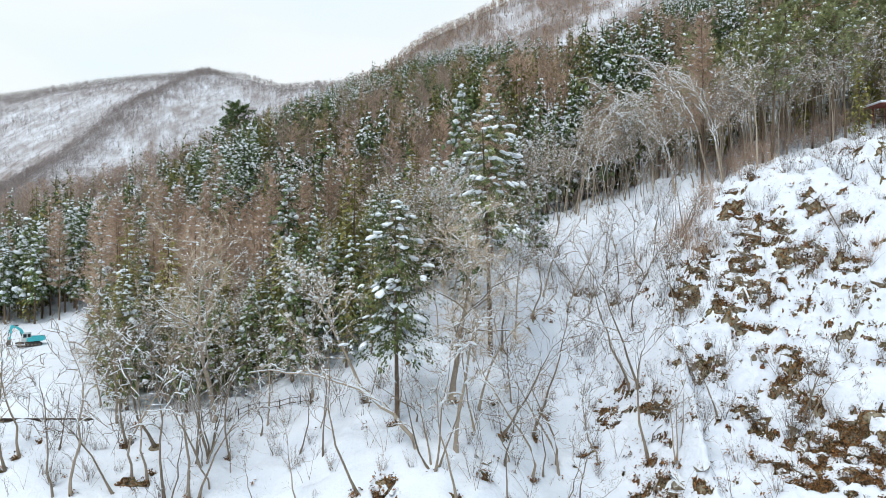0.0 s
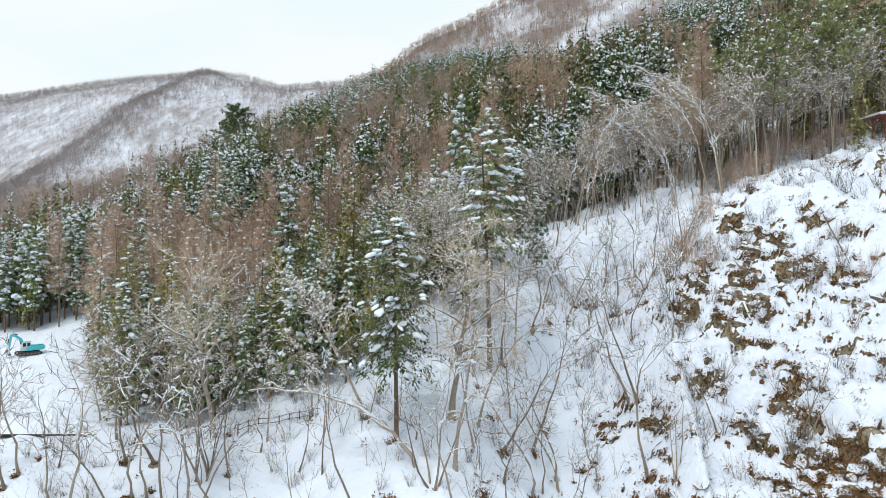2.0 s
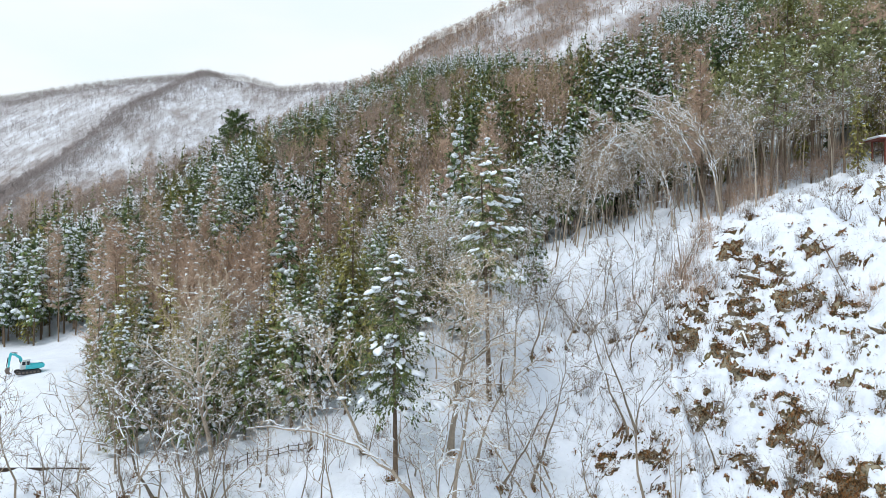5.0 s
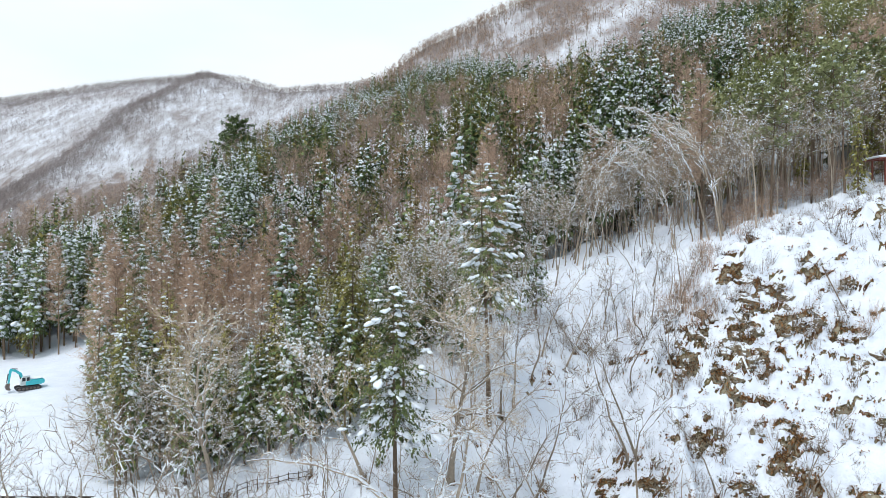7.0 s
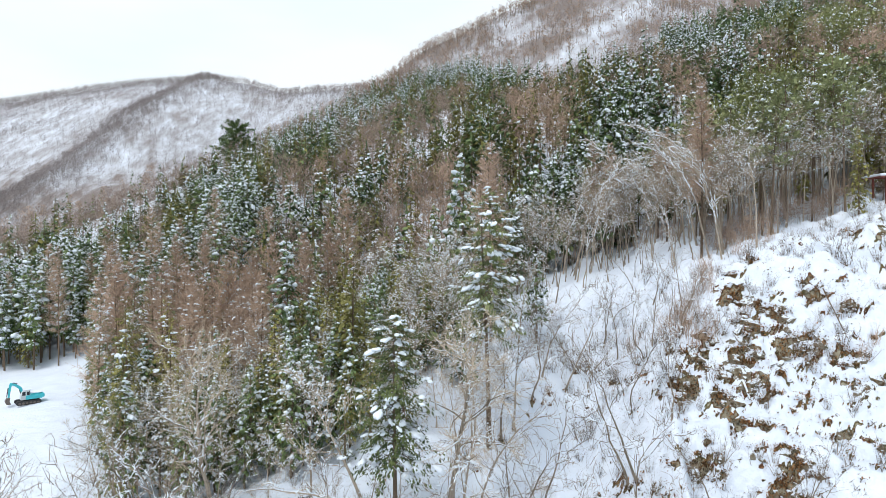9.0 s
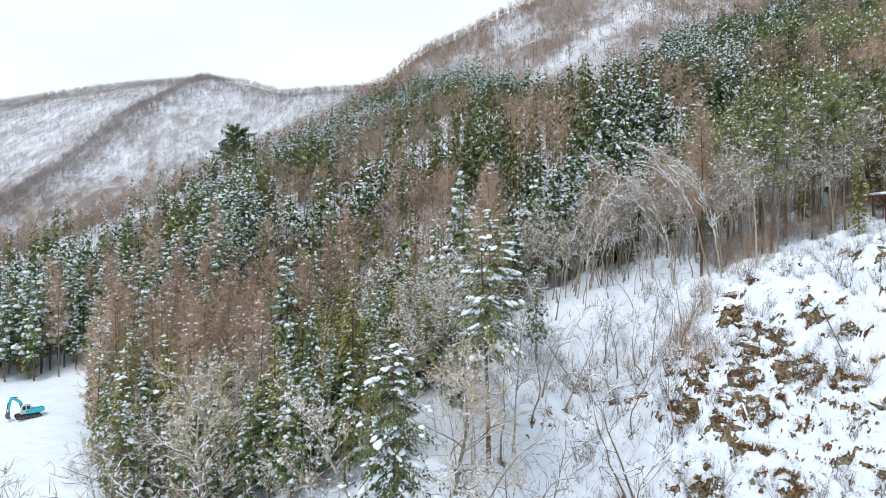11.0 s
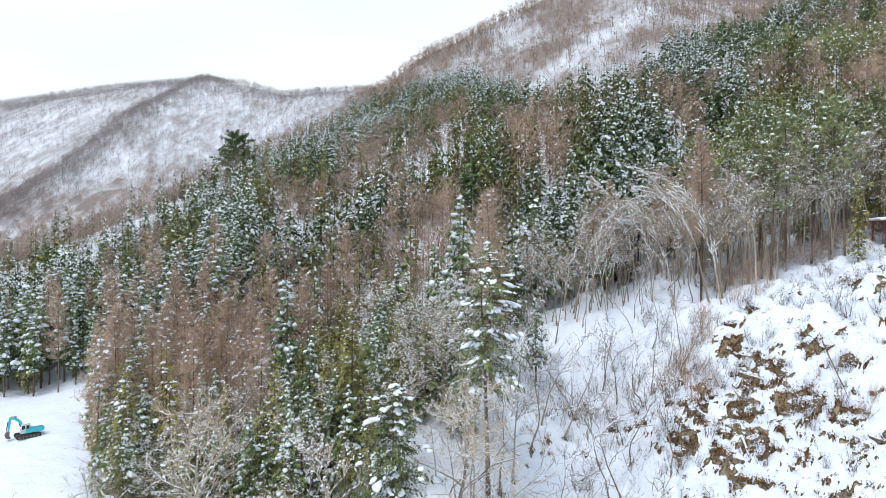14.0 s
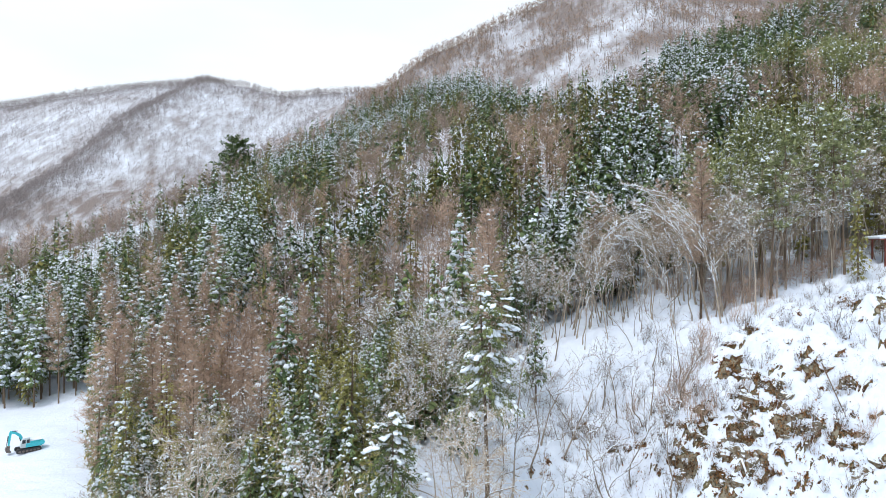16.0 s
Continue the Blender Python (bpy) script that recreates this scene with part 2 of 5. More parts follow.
def tri_mesh(name, verts, tris, mats, index=None, smooth=False):
    me = bpy.data.meshes.new(name)
    verts, tris = np.asarray(verts, np.float32), np.asarray(tris, np.int32)
    me.vertices.add(len(verts))
    me.vertices.foreach_set("co", verts.ravel())
    me.loops.add(3 * len(tris))
    me.loops.foreach_set("vertex_index", tris.ravel())
    me.polygons.add(len(tris))
    me.polygons.foreach_set("loop_start", np.arange(0, 3 * len(tris), 3, dtype=np.int32))
    if index is not None:
        me.polygons.foreach_set("material_index", np.asarray(index, np.int32))
    me.polygons.foreach_set("use_smooth", np.full(len(tris), smooth))
    for m in mats:
        me.materials.append(m)
    me.update(calc_edges=True)
    return me


BALL = bmesh.new()
bmesh.ops.create_icosphere(BALL, subdivisions=1, radius=1)
ICO_V = np.array([v.co[:] for v in BALL.verts])
ICO_T = np.array([[v.index for v in f.verts] for f in BALL.faces])
BALL.free()
BALL = bmesh.new()
bmesh.ops.create_icosphere(BALL, subdivisions=2, radius=1)
HEAP_V = np.array([v.co[:] for v in BALL.verts])
HEAP_T = np.array([[v.index for v in f.verts] for f in BALL.faces])
BALL.free()
# a pillow: five round the rim, one above
PILLOW_V = np.array([(1, 0, -0.25), (0, 1, -0.25), (-1, 0, -0.25), (0, -1, -0.25), (0.45, 0.45, 0.8), (-0.6, 0.16, 0.75), (0.16, -0.6, 0.85)], float)
PILLOW_T = np.array([(0, 1, 4), (1, 5, 4), (1, 2, 5), (2, 3, 6), (2, 6, 5), (3, 0, 6), (0, 4, 6), (4, 5, 6), (0, 3, 2), (0, 2, 1)])


class Soup:
    """Triangles gathered piece by piece."""

    def __init__(self):
        self.v, self.t, self.n = [], [], 0

    def add(self, v, t):
        self.v.append(np.asarray(v, float))
        self.t.append(np.asarray(t, int) + self.n)
        self.n += len(v)

    def tube(self, pts, radii, sides=4, squash=1.0):
        pts = np.asarray(pts, float)
        k = len(pts)
        d = np.gradient(pts, axis=0)
        d /= np.linalg.norm(d, axis=1)[:, None] + 1e-9
        ref = np.where(np.abs(d[:, 2:3]) > 0.9, np.array([[1.0, 0, 0]]), np.array([[0, 0, 1.0]]))
        a = np.cross(d, ref)
        a /= np.linalg.norm(a, axis=1)[:, None] + 1e-9
        b = np.cross(a, d)
        ang = np.arange(sides) * 2 * np.pi / sides
        r = np.asarray(radii, float)[:, None, None]
        ring = pts[:, None, :] + r * (np.cos(ang)[None, :, None] * a[:, None, :] + squash * np.sin(ang)[None, :, None] * b[:, None, :])
        t = []
        for i in range(k - 1):
            for s in range(sides):
                p, q = i * sides + s, i * sides + (s + 1) % sides
                t += [(p, q, q + sides), (p, q + sides, p + sides)]
        t += [(0, s + 1, s) for s in range(1, sides - 1)]
        e = (k - 1) * sides
        t += [(e, e + s, e + s + 1) for s in range(1, sides - 1)]
        self.add(ring.reshape(-1, 3), t)

    def spike(self, p, q, r):
        """A thin three-sided twig from p to its tip q."""
        p, q = np.asarray(p, float), np.asarray(q, float)
        d = q - p
        a = np.cross(d, (0.3, 0.2, 1.0) if abs(d[2]) < 0.9 * np.linalg.norm(d) else (1.0, 0.2, 0))
        a *= r / (np.linalg.norm(a) + 1e-9)
        b = np.cross(d, a)
        b *= r / (np.linalg.norm(b) + 1e-9)
        self.add([p + a, p - 0.5 * a + 0.87 * b, p - 0.5 * a - 0.87 * b, q], [(0, 1, 3), (1, 2, 3), (2, 0, 3)])

    def blob(self, c, rx, ry, rz, rng, yaw=0.0, pitch=0.0):
        v = ICO_V * (1 + 0.38 * rng.uniform(-1, 1, (len(ICO_V), 1))) * (rx, ry, rz)
        cp, sp, cy, sy = math.cos(pitch), math.sin(pitch), math.cos(yaw), math.sin(yaw)
        x, z = v[:, 0] * cp - v[:, 2] * sp, v[:, 0] * sp + v[:, 2] * cp
        v = np.stack([x * cy - v[:, 1] * sy, x * sy + v[:, 1] * cy, z], 1)
        self.add(v + np.asarray(c), ICO_T)

    def heap(self, c, rx, ry, rz, rng, yaw=0.0, pitch=0.0):
        """A ragged pillow of snow, flat below and lumpy above."""
        off = rng.uniform(-30, 30, 3)
        k = np.array([1 + 0.55 * noise.noise(Vector(q * 1.4 + off)) + 0.3 * noise.noise(Vector(q * 3.3 + off)) for q in HEAP_V])
        v = HEAP_V * k[:, None] * (rx, ry, rz)
        v[:, 2] = np.maximum(v[:, 2], -0.35 * rz)
        cp, sp, cy, sy = math.cos(pitch), math.sin(pitch), math.cos(yaw), math.sin(yaw)
        x, z = v[:, 0] * cp - v[:, 2] * sp, v[:, 0] * sp + v[:, 2] * cp
        self.add(np.stack([x * cy - v[:, 1] * sy, x * sy + v[:, 1] * cy, z], 1) + np.asarray(c), HEAP_T)

    def frond(self, p, d, length, width, droop, rng):
        """A ridged spray of needles from p along d: a broad base that narrows to a ragged tip."""
        p, d = np.asarray(p, float), np.asarray(d, float)
        side = np.cross(d, (0, 0, 1.0))
        side /= np.linalg.norm(side) + 1e-9
        up = np.cross(side, d)
        w = width * rng.uniform(0.7, 1.3)
        m = p + d * length * 0.45 + up * 0.18 * w
        q = p + d * length - np.array([0, 0, droop * length])
        s1 = p + d * length * rng.uniform(0.35, 0.6) + side * w - up * 0.25 * w
        s2 = p + d * length * rng.uniform(0.35, 0.6) - side * w - up * 0.25 * w
        self.add([p, s1, m, s2, q], [(0, 1, 2), (0, 2, 3), (1, 4, 2), (2, 4, 3)])

    def spray(self, p, d, length, width, droop, rng):
        """A plainer spray: two faces folded along its rib."""
        p, d = np.asarray(p, float), np.asarray(d, float)
        side = np.cross(d, (0, 0, 1.0))
        side /= np.linalg.norm(side) + 1e-9
        w = width * rng.uniform(0.7, 1.3)
        q = p + d * length - np.array([0, 0, droop * length])
        c = p + d * length * rng.uniform(0.4, 0.6) - np.array([0, 0, 0.3 * w])
        self.add([p, c + side * w, q, c - side * w], [(0, 1, 2), (0, 2, 3)])

    def blade(self, p, q, w):
        """The finest twig: a sliver from p to q."""
        p, q = np.asarray(p, float), np.asarray(q, float)
        d = q - p
        a = np.cross(d, (d[1] + 0.3, 0.5 - d[2], d[0]))
        a *= w / (np.linalg.norm(a) + 1e-9)
        self.add([p + a, p - a, q], [(0, 1, 2)])

    def lump(self, c, rx, ry, rz, rng, yaw=0.0, pitch=0.0):
        """A small uneven pillow."""
        v = PILLOW_V * (1 + 0.45 * rng.uniform(-1, 1, (len(PILLOW_V), 1))) * (rx, ry, rz) - (0, 0, 0.3 * rz)
        cp, sp, cy, sy = math.cos(pitch), math.sin(pitch), math.cos(yaw), math.sin(yaw)
        x, z = v[:, 0] * cp - v[:, 2] * sp, v[:, 0] * sp + v[:, 2] * cp
        self.add(np.stack([x * cy - v[:, 1] * sy, x * sy + v[:, 1] * cy, z], 1) + np.asarray(c), PILLOW_T)

    def mesh(self, name, mats, smooth=False):
        return tri_mesh(name, np.concatenate(self.v), np.concatenate(self.t), mats, None, smooth)

    def arrays(self):
        if not self.n:
            return np.zeros((0, 3)), np.zeros((0, 3), int)
        return np.concatenate(self.v), np.concatenate(self.t)


def part(name, data, parent, label=""):
    ob = new(name, data)
    ob.parent = parent
    return tagged(ob, label=label, kind="stuff" if name in ("crown", "snow_cover") else "")


# ---- the lie of the land ----
def smax(a, b, k):
    h = np.clip(0.5 + 0.5 * (a - b) / k, 0, 1)
    return b * (1 - h) + a * h + k * h * (1 - h)


def smin(a, b, k):
    return -smax(-a, -b, k)


def step(a, b, x):
    t = np.clip((x - a) / (b - a), 0, 1)
    return t * t * (3 - 2 * t)


def crest(x):
    """How far off the crest of the wooded hill runs."""
    return np.interp(x, (-260, -140, -105, -82, -60, -26, 15, 24, 31, 45, 59, 84, 111, 130, 200, 400), (200, 212, 222, 262, 300, 338, 335, 228, 202, 194, 188, 226, 262, 282, 290, 280))


def height(x, y):
    x, y = np.asarray(x, float), np.asarray(y, float)
    # level field and the bank that falls away before it
    field = -7.0 + 7.0 * step(40, 57, y - 0.25 * np.clip(x, -60, 30))
    # wooded hill
    yc = crest(x)
    hill = -30.0 + 0.261 * np.clip(x, -400, 230) + 0.421 * np.minimum(y, yc) - 0.55 * np.maximum(0, y - yc)
    hill = hill + 9.0 * step(66 - 0.6 * np.minimum(x, 0), 130 - 0.4 * np.minimum(x, 0), y) * (1 - step(170, 290, y)) * step(-85, -40, x) + 3.0 * fbm(x / 60, y / 60, 11, 3)
    # the nearer shoulder: a terrace behind its brow, a gully, and the steep face beside it
    sh = -20.7 + 0.30 * np.clip(x, -90, 53) + 0.17 * np.clip(x - 53, 0, 45) + 0.8 * step(24, 30, x) + 0.5 * np.minimum(y, 62) + 0.16 * np.maximum(0, y - 62)
    sh = sh - 0.2 * np.maximum(0, -(x + 7)) - 0.2 * np.maximum(0, -(x + 15))
    upper = step(58, 69, y)
    sh = sh - (12.5 - 4.5 * upper - 8.0 * step(71, 80, y)) * np.exp(-((x - 13 - 4 * upper) / (9.0 - 2.0 * upper)) ** 2)
    cut = 5.6 + 0.45 * (x - 29) + 1.38 * (y - 53.7) + 40 * (1 - step(13, 22, x)) + 0.8 * fbm(x / 5, y / 5, 31, 2)
    cut = smax(cut, -2.6 + 0.1 * (x - 20) + 0.15 * (y - 47), 1.5)
    sh = smin(sh, cut, 2.0)
    h = smax(field, sh, 2.5)
    h = smax(h, hill, 3.5)
    # bare mountain behind, and the long hill across the valley
    top = 199 + np.minimum(0.52 * (x - 60), 26 + 0.0 * x) - 0.42 * np.maximum(0, x - 215)
    mount = top - 0.78 * np.abs(y - 455) + 6 * fbm(x / 70, y / 70, 21, 3)
    h = smax(h, mount, 8.0)
    line = np.interp(x, (-900, -546, -414, -330, -281, -247, -198, -156, -60, 200, 900), (170, 203, 223, 231, 232, 228, 215, 219, 224, 235, 200))
    far = line - 0.56 * np.maximum(0, 790 - y) - 0.3 * np.maximum(0, y - 790) + 7 * fbm(x / 90, y / 90, 41, 3) * step(790, 740, y)
    s = np.clip((790 - y) / 312, 0, 1.2)
    far = far + 11 * np.exp(-((x - (-281 - 45 * s)) / 20) ** 2) * step(0.0, 0.12, s)
    far = far * step(300, 420, y) - 40 * (1 - step(300, 420, y))
    h = smax(h, far, 10.0)
    # small unevenness of the snow
    near = 1 - step(150, 260, np.hypot(x, y))
    rough = step(0.0, 6.0, h + 3) * near
    return h + rough * ((0.4 + 0.35 * step(18, 26, x)) * fbm(x / 3.1, y / 3.1, 51, 3) + (0.12 + 0.2 * step(18, 26, x)) * fbm(x / 0.9, y / 0.9, 61, 2)) + 0.1 * fbm(x / 9, y / 9, 71, 2)


def ground_z(x, y):
    return float(height(x, y))


def grown(values, stop, rate):
    out, s = list(values), values[-1] - values[-2]
    while out[-1] < stop:
        s *= rate
        out.append(out[-1] + s)
    return out


# single bare trees on the near slopes: kind, x, y, scale, tilt, and the way they lean
NEAR_TREES = (
    ("slim", -25.6, 43.4, 1.15, 0.08, 3.0), ("slim", -26.6, 43.1, 0.9, 0.15, 2.8), ("slim", -30.9, 44.6, 0.9, 0.1, 3.4), ("slim", -30.8, 45.9, 1.0, 0.3, 2.9),
    ("slim", -23.1, 44.0, 0.85, 0.55, 2.9), ("slim", -22.2, 45.2, 1.1, 0.05, 1.0), ("slim", -21.2, 45.3, 1.0, 0.12, 3.1), ("slim", -21.8, 47.9, 1.15, 0.3, 3.1),
    ("slim", -19.4, 44.1, 1.2, 0.04, 0.0), ("slim", -17.9, 44.4, 1.2, 0.1, 3.0), ("multi", -17.8, 46.7, 0.95, 0.1, 3.1), ("multi", -17.5, 47.7, 0.85, 0.05, 0.2),
    ("slim", -16.1, 47.9, 0.9, 0.05, 0.0), ("slim", -26.3, 51.1, 1.1, 0.0, 0.0), ("slim", -17.1, 44.5, 0.95, 0.4, 0.2), ("slim", -33.5, 45.5, 1.0, 0.2, 0.5),
    ("big", 0.7, 49.6, 1.0, 0.06, 0.4), ("multi", -0.6, 42.8, 0.95, 0.04, 3.0), ("mid", -6.0, 49.5, 1.05, 0.42, 3.1), ("slim", -5.7, 41.5, 1.0, 0.45, 3.0),
    ("slim", 0.8, 41.0, 0.9, 0.3, 3.0), ("slim", 2.3, 47.3, 0.9, 0.2, 2.6), ("slim", 2.9, 49.4, 1.1, 0.45, 0.1), ("mid", 5.6, 59.3, 0.85, 0.15, 0.2),
    ("mid", 6.9, 60.8, 0.9, 0.22, 0.2), ("mid", 2.8, 56.8, 0.85, 0.1, 0.3), ("slim", 7.4, 51.6, 1.2, 0.4, 0.2), ("slim", 6.7, 47.0, 1.15, 0.35, 0.15),
    ("slim", 9.1, 49.4, 1.1, 0.2, 0.2), ("slim", 4.7, 48.9, 1.0, 0.5, 0.1), ("slim", 9.1, 50.3, 1.0, 0.4, 0.4), ("slim", 12.6, 51.2, 0.9, 0.15, 0.2),
    ("slim", 16.6, 56.2, 1.2, 0.12, 3.1), ("slim", 17.2, 55.6, 1.35, 0.15, 3.0), ("slim", 16.1, 49.7, 1.2, 0.08, 3.0), ("multi", 17.5, 46.9, 0.75, 0.2, 0.2),
    ("multi", 28.6, 49.9, 0.75, 0.05, 0.4), ("slim", 20.6, 56.6, 0.8, 0.1, 2.8), ("slim", 22.5, 52.0, 0.8, 0.35, 2.9), ("slim", 10.5, 66.0, 1.0, 0.25, 0.2),
    ("slim", 13.0, 66.5, 1.05, 0.2, 0.3), ("slim", 9.0, 63.5, 1.1, 0.3, 0.1), ("mid", 8.2, 68.0, 0.8, 0.15, 0.4), ("slim", 14.5, 69.0, 0.9, 0.15, 0.6),
    ("slim", 19.5, 70.5, 0.95, 0.1, 2.9), ("slim", 21.0, 66.0, 0.8, 0.15, 2.6), ("slim", 18.6, 62.0, 0.9, 0.12, 3.0), ("slim", 24.0, 63.0, 0.75, 0.1, 2.8),
    ("mid", -11.0, 53.4, 0.78, 0.1, 3.0), ("mid", -24.0, 48.0, 0.72, 0.12, 3.0), ("mid", -14.0, 50.5, 0.65, 0.1, 0.5), ("slim", -8.6, 45.5, 0.8, 0.2, 1.0),
)
# where rock and soil break through the snow: x, y, how wide
PATCHES = (
    (29.6, 61.9, 1.7), (35.6, 60.8, 1.1), (25.1, 60.4, 1.9), (26.8, 58.1, 2.3), (28.6, 57.5, 1.8), (29.4, 60.3, 1.9), (31.7, 58.6, 1.6), (32.0, 60.6, 1.4),
    (34.2, 57.5, 1.2), (37.1, 55.6, 1.9), (39.1, 57.1, 1.2), (22.8, 58.7, 1.2), (24.5, 56.9, 1.1), (26.2, 55.8, 0.9), (23.7, 54.5, 0.8), (27.0, 53.8, 0.8),
    (29.8, 53.4, 1.1), (19.3, 53.8, 0.8), (18.0, 51.7, 1.2), (14.5, 54.8, 1.3), (8.9, 55.3, 1.0), (3.9, 51.0, 0.8), (3.4, 44.6, 1.4), (16.5, 72.3, 1.6),
    (13.3, 74.3, 1.0), (11.8, 77.2, 1.5), (18.6, 65.9, 0.9), (-3.5, 41.6, 1.1), (16.2, 49.4, 0.6), (27.8, 48.9, 1.7), (26.9, 45.9, 2.0), (30.4, 48.9, 1.7),
    (28.5, 44.9, 1.5), (31.0, 46.6, 1.9), (32.9, 48.7, 1.1), (25.0, 47.1, 1.3), (16.3, 46.2, 1.9), (17.5, 44.5, 1.6), (25.3, 51.0, 0.9), (38.8, 59.1, 0.9),
    (29.5, 51.0, 1.2), (24.9, 52.1, 0.7), (28.0, 55.4, 0.8), (34.2, 53.5, 0.7), (16.0, 56.8, 0.6), (26.0, 58.6, 1.5), (28.8, 58.9, 1.6), (24.2, 59.4, 1.1), (30.4, 57.8, 1.1), (26.7, 57.3, 1.4), (28.4, 62.2, 1.1),
)


def bare_ground(x, y, z):
    """Above 0 where the snow has slid or melted off: broken patches, and small gaps all over the steep face."""
    down = z + 0.5 * y
    thin = np.zeros_like(x)
    for cx, cy, w in PATCHES + tuple((tree[1], tree[2] - 0.15, 0.33) for tree in NEAR_TREES):
        cd = ground_z(cx, cy) + 0.5 * cy
        near = (np.abs(x - cx) < 3 * w) & (np.abs(y - cy) < 5)
        if near.any():
            thin[near] = np.maximum(thin[near], np.exp(-((x[near] - cx) / w) ** 2 - ((down[near] - cd) / w) ** 2))
    face = step(15, 23, x) * (1 - step(62, 68, y))
    bank = (1 - step(64, 76, y)) * step(-45, -30, x)
    where = 0.30 * face - 0.9 * (1 - bank) - 0.25 * (1 - face)
    return 1.15 * fbm(x / 0.75, down / 0.5, 91, 3) + 0.45 * fbm(x / 3.6, down / 2.8, 96, 2) + thin * (1.14 + 0.26 * (1 - face)) + where - 0.98


def build_ground():
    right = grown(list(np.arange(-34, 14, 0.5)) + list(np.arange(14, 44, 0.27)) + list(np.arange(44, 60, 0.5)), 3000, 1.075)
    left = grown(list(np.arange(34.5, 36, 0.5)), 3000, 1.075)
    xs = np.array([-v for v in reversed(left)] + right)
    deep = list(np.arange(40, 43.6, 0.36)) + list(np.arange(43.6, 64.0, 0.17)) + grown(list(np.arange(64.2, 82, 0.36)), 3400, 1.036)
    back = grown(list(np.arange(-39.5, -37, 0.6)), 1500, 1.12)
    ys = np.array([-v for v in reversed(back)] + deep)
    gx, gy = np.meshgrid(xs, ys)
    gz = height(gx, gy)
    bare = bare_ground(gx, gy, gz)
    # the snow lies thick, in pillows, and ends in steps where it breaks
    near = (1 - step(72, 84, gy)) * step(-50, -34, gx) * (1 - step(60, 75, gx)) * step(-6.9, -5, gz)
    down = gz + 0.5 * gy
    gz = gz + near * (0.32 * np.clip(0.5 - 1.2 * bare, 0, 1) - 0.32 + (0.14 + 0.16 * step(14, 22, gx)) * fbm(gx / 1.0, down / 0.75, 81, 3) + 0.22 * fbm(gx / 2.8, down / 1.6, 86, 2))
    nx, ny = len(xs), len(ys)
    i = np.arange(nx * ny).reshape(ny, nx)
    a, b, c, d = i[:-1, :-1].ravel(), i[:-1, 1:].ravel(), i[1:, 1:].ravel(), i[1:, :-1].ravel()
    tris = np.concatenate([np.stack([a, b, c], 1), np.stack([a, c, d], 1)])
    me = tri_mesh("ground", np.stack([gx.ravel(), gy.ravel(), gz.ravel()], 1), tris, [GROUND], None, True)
    mark = me.attributes.new("bare", "FLOAT", "POINT")
    mark.data.foreach_set("value", bare.ravel().astype(np.float32))
    return tagged(new("ground", me), "snow-covered valley floor and hillsides with bare soil patches", "ground", kind="structure")


build_ground()


# ---- trees ----
def unit(v):
    v = np.asarray(v, float)
    return v / (np.linalg.norm(v) + 1e-9)


def bend_line(p, d, length, k, wob, rise, rng):
    pts, d = [np.asarray(p, float)], unit(d)
    for _ in range(k):
        d = unit(d + rng.normal(0, wob, 3) + (0, 0, rise))
        pts.append(pts[-1] + d * length / k)
    return np.array(pts)


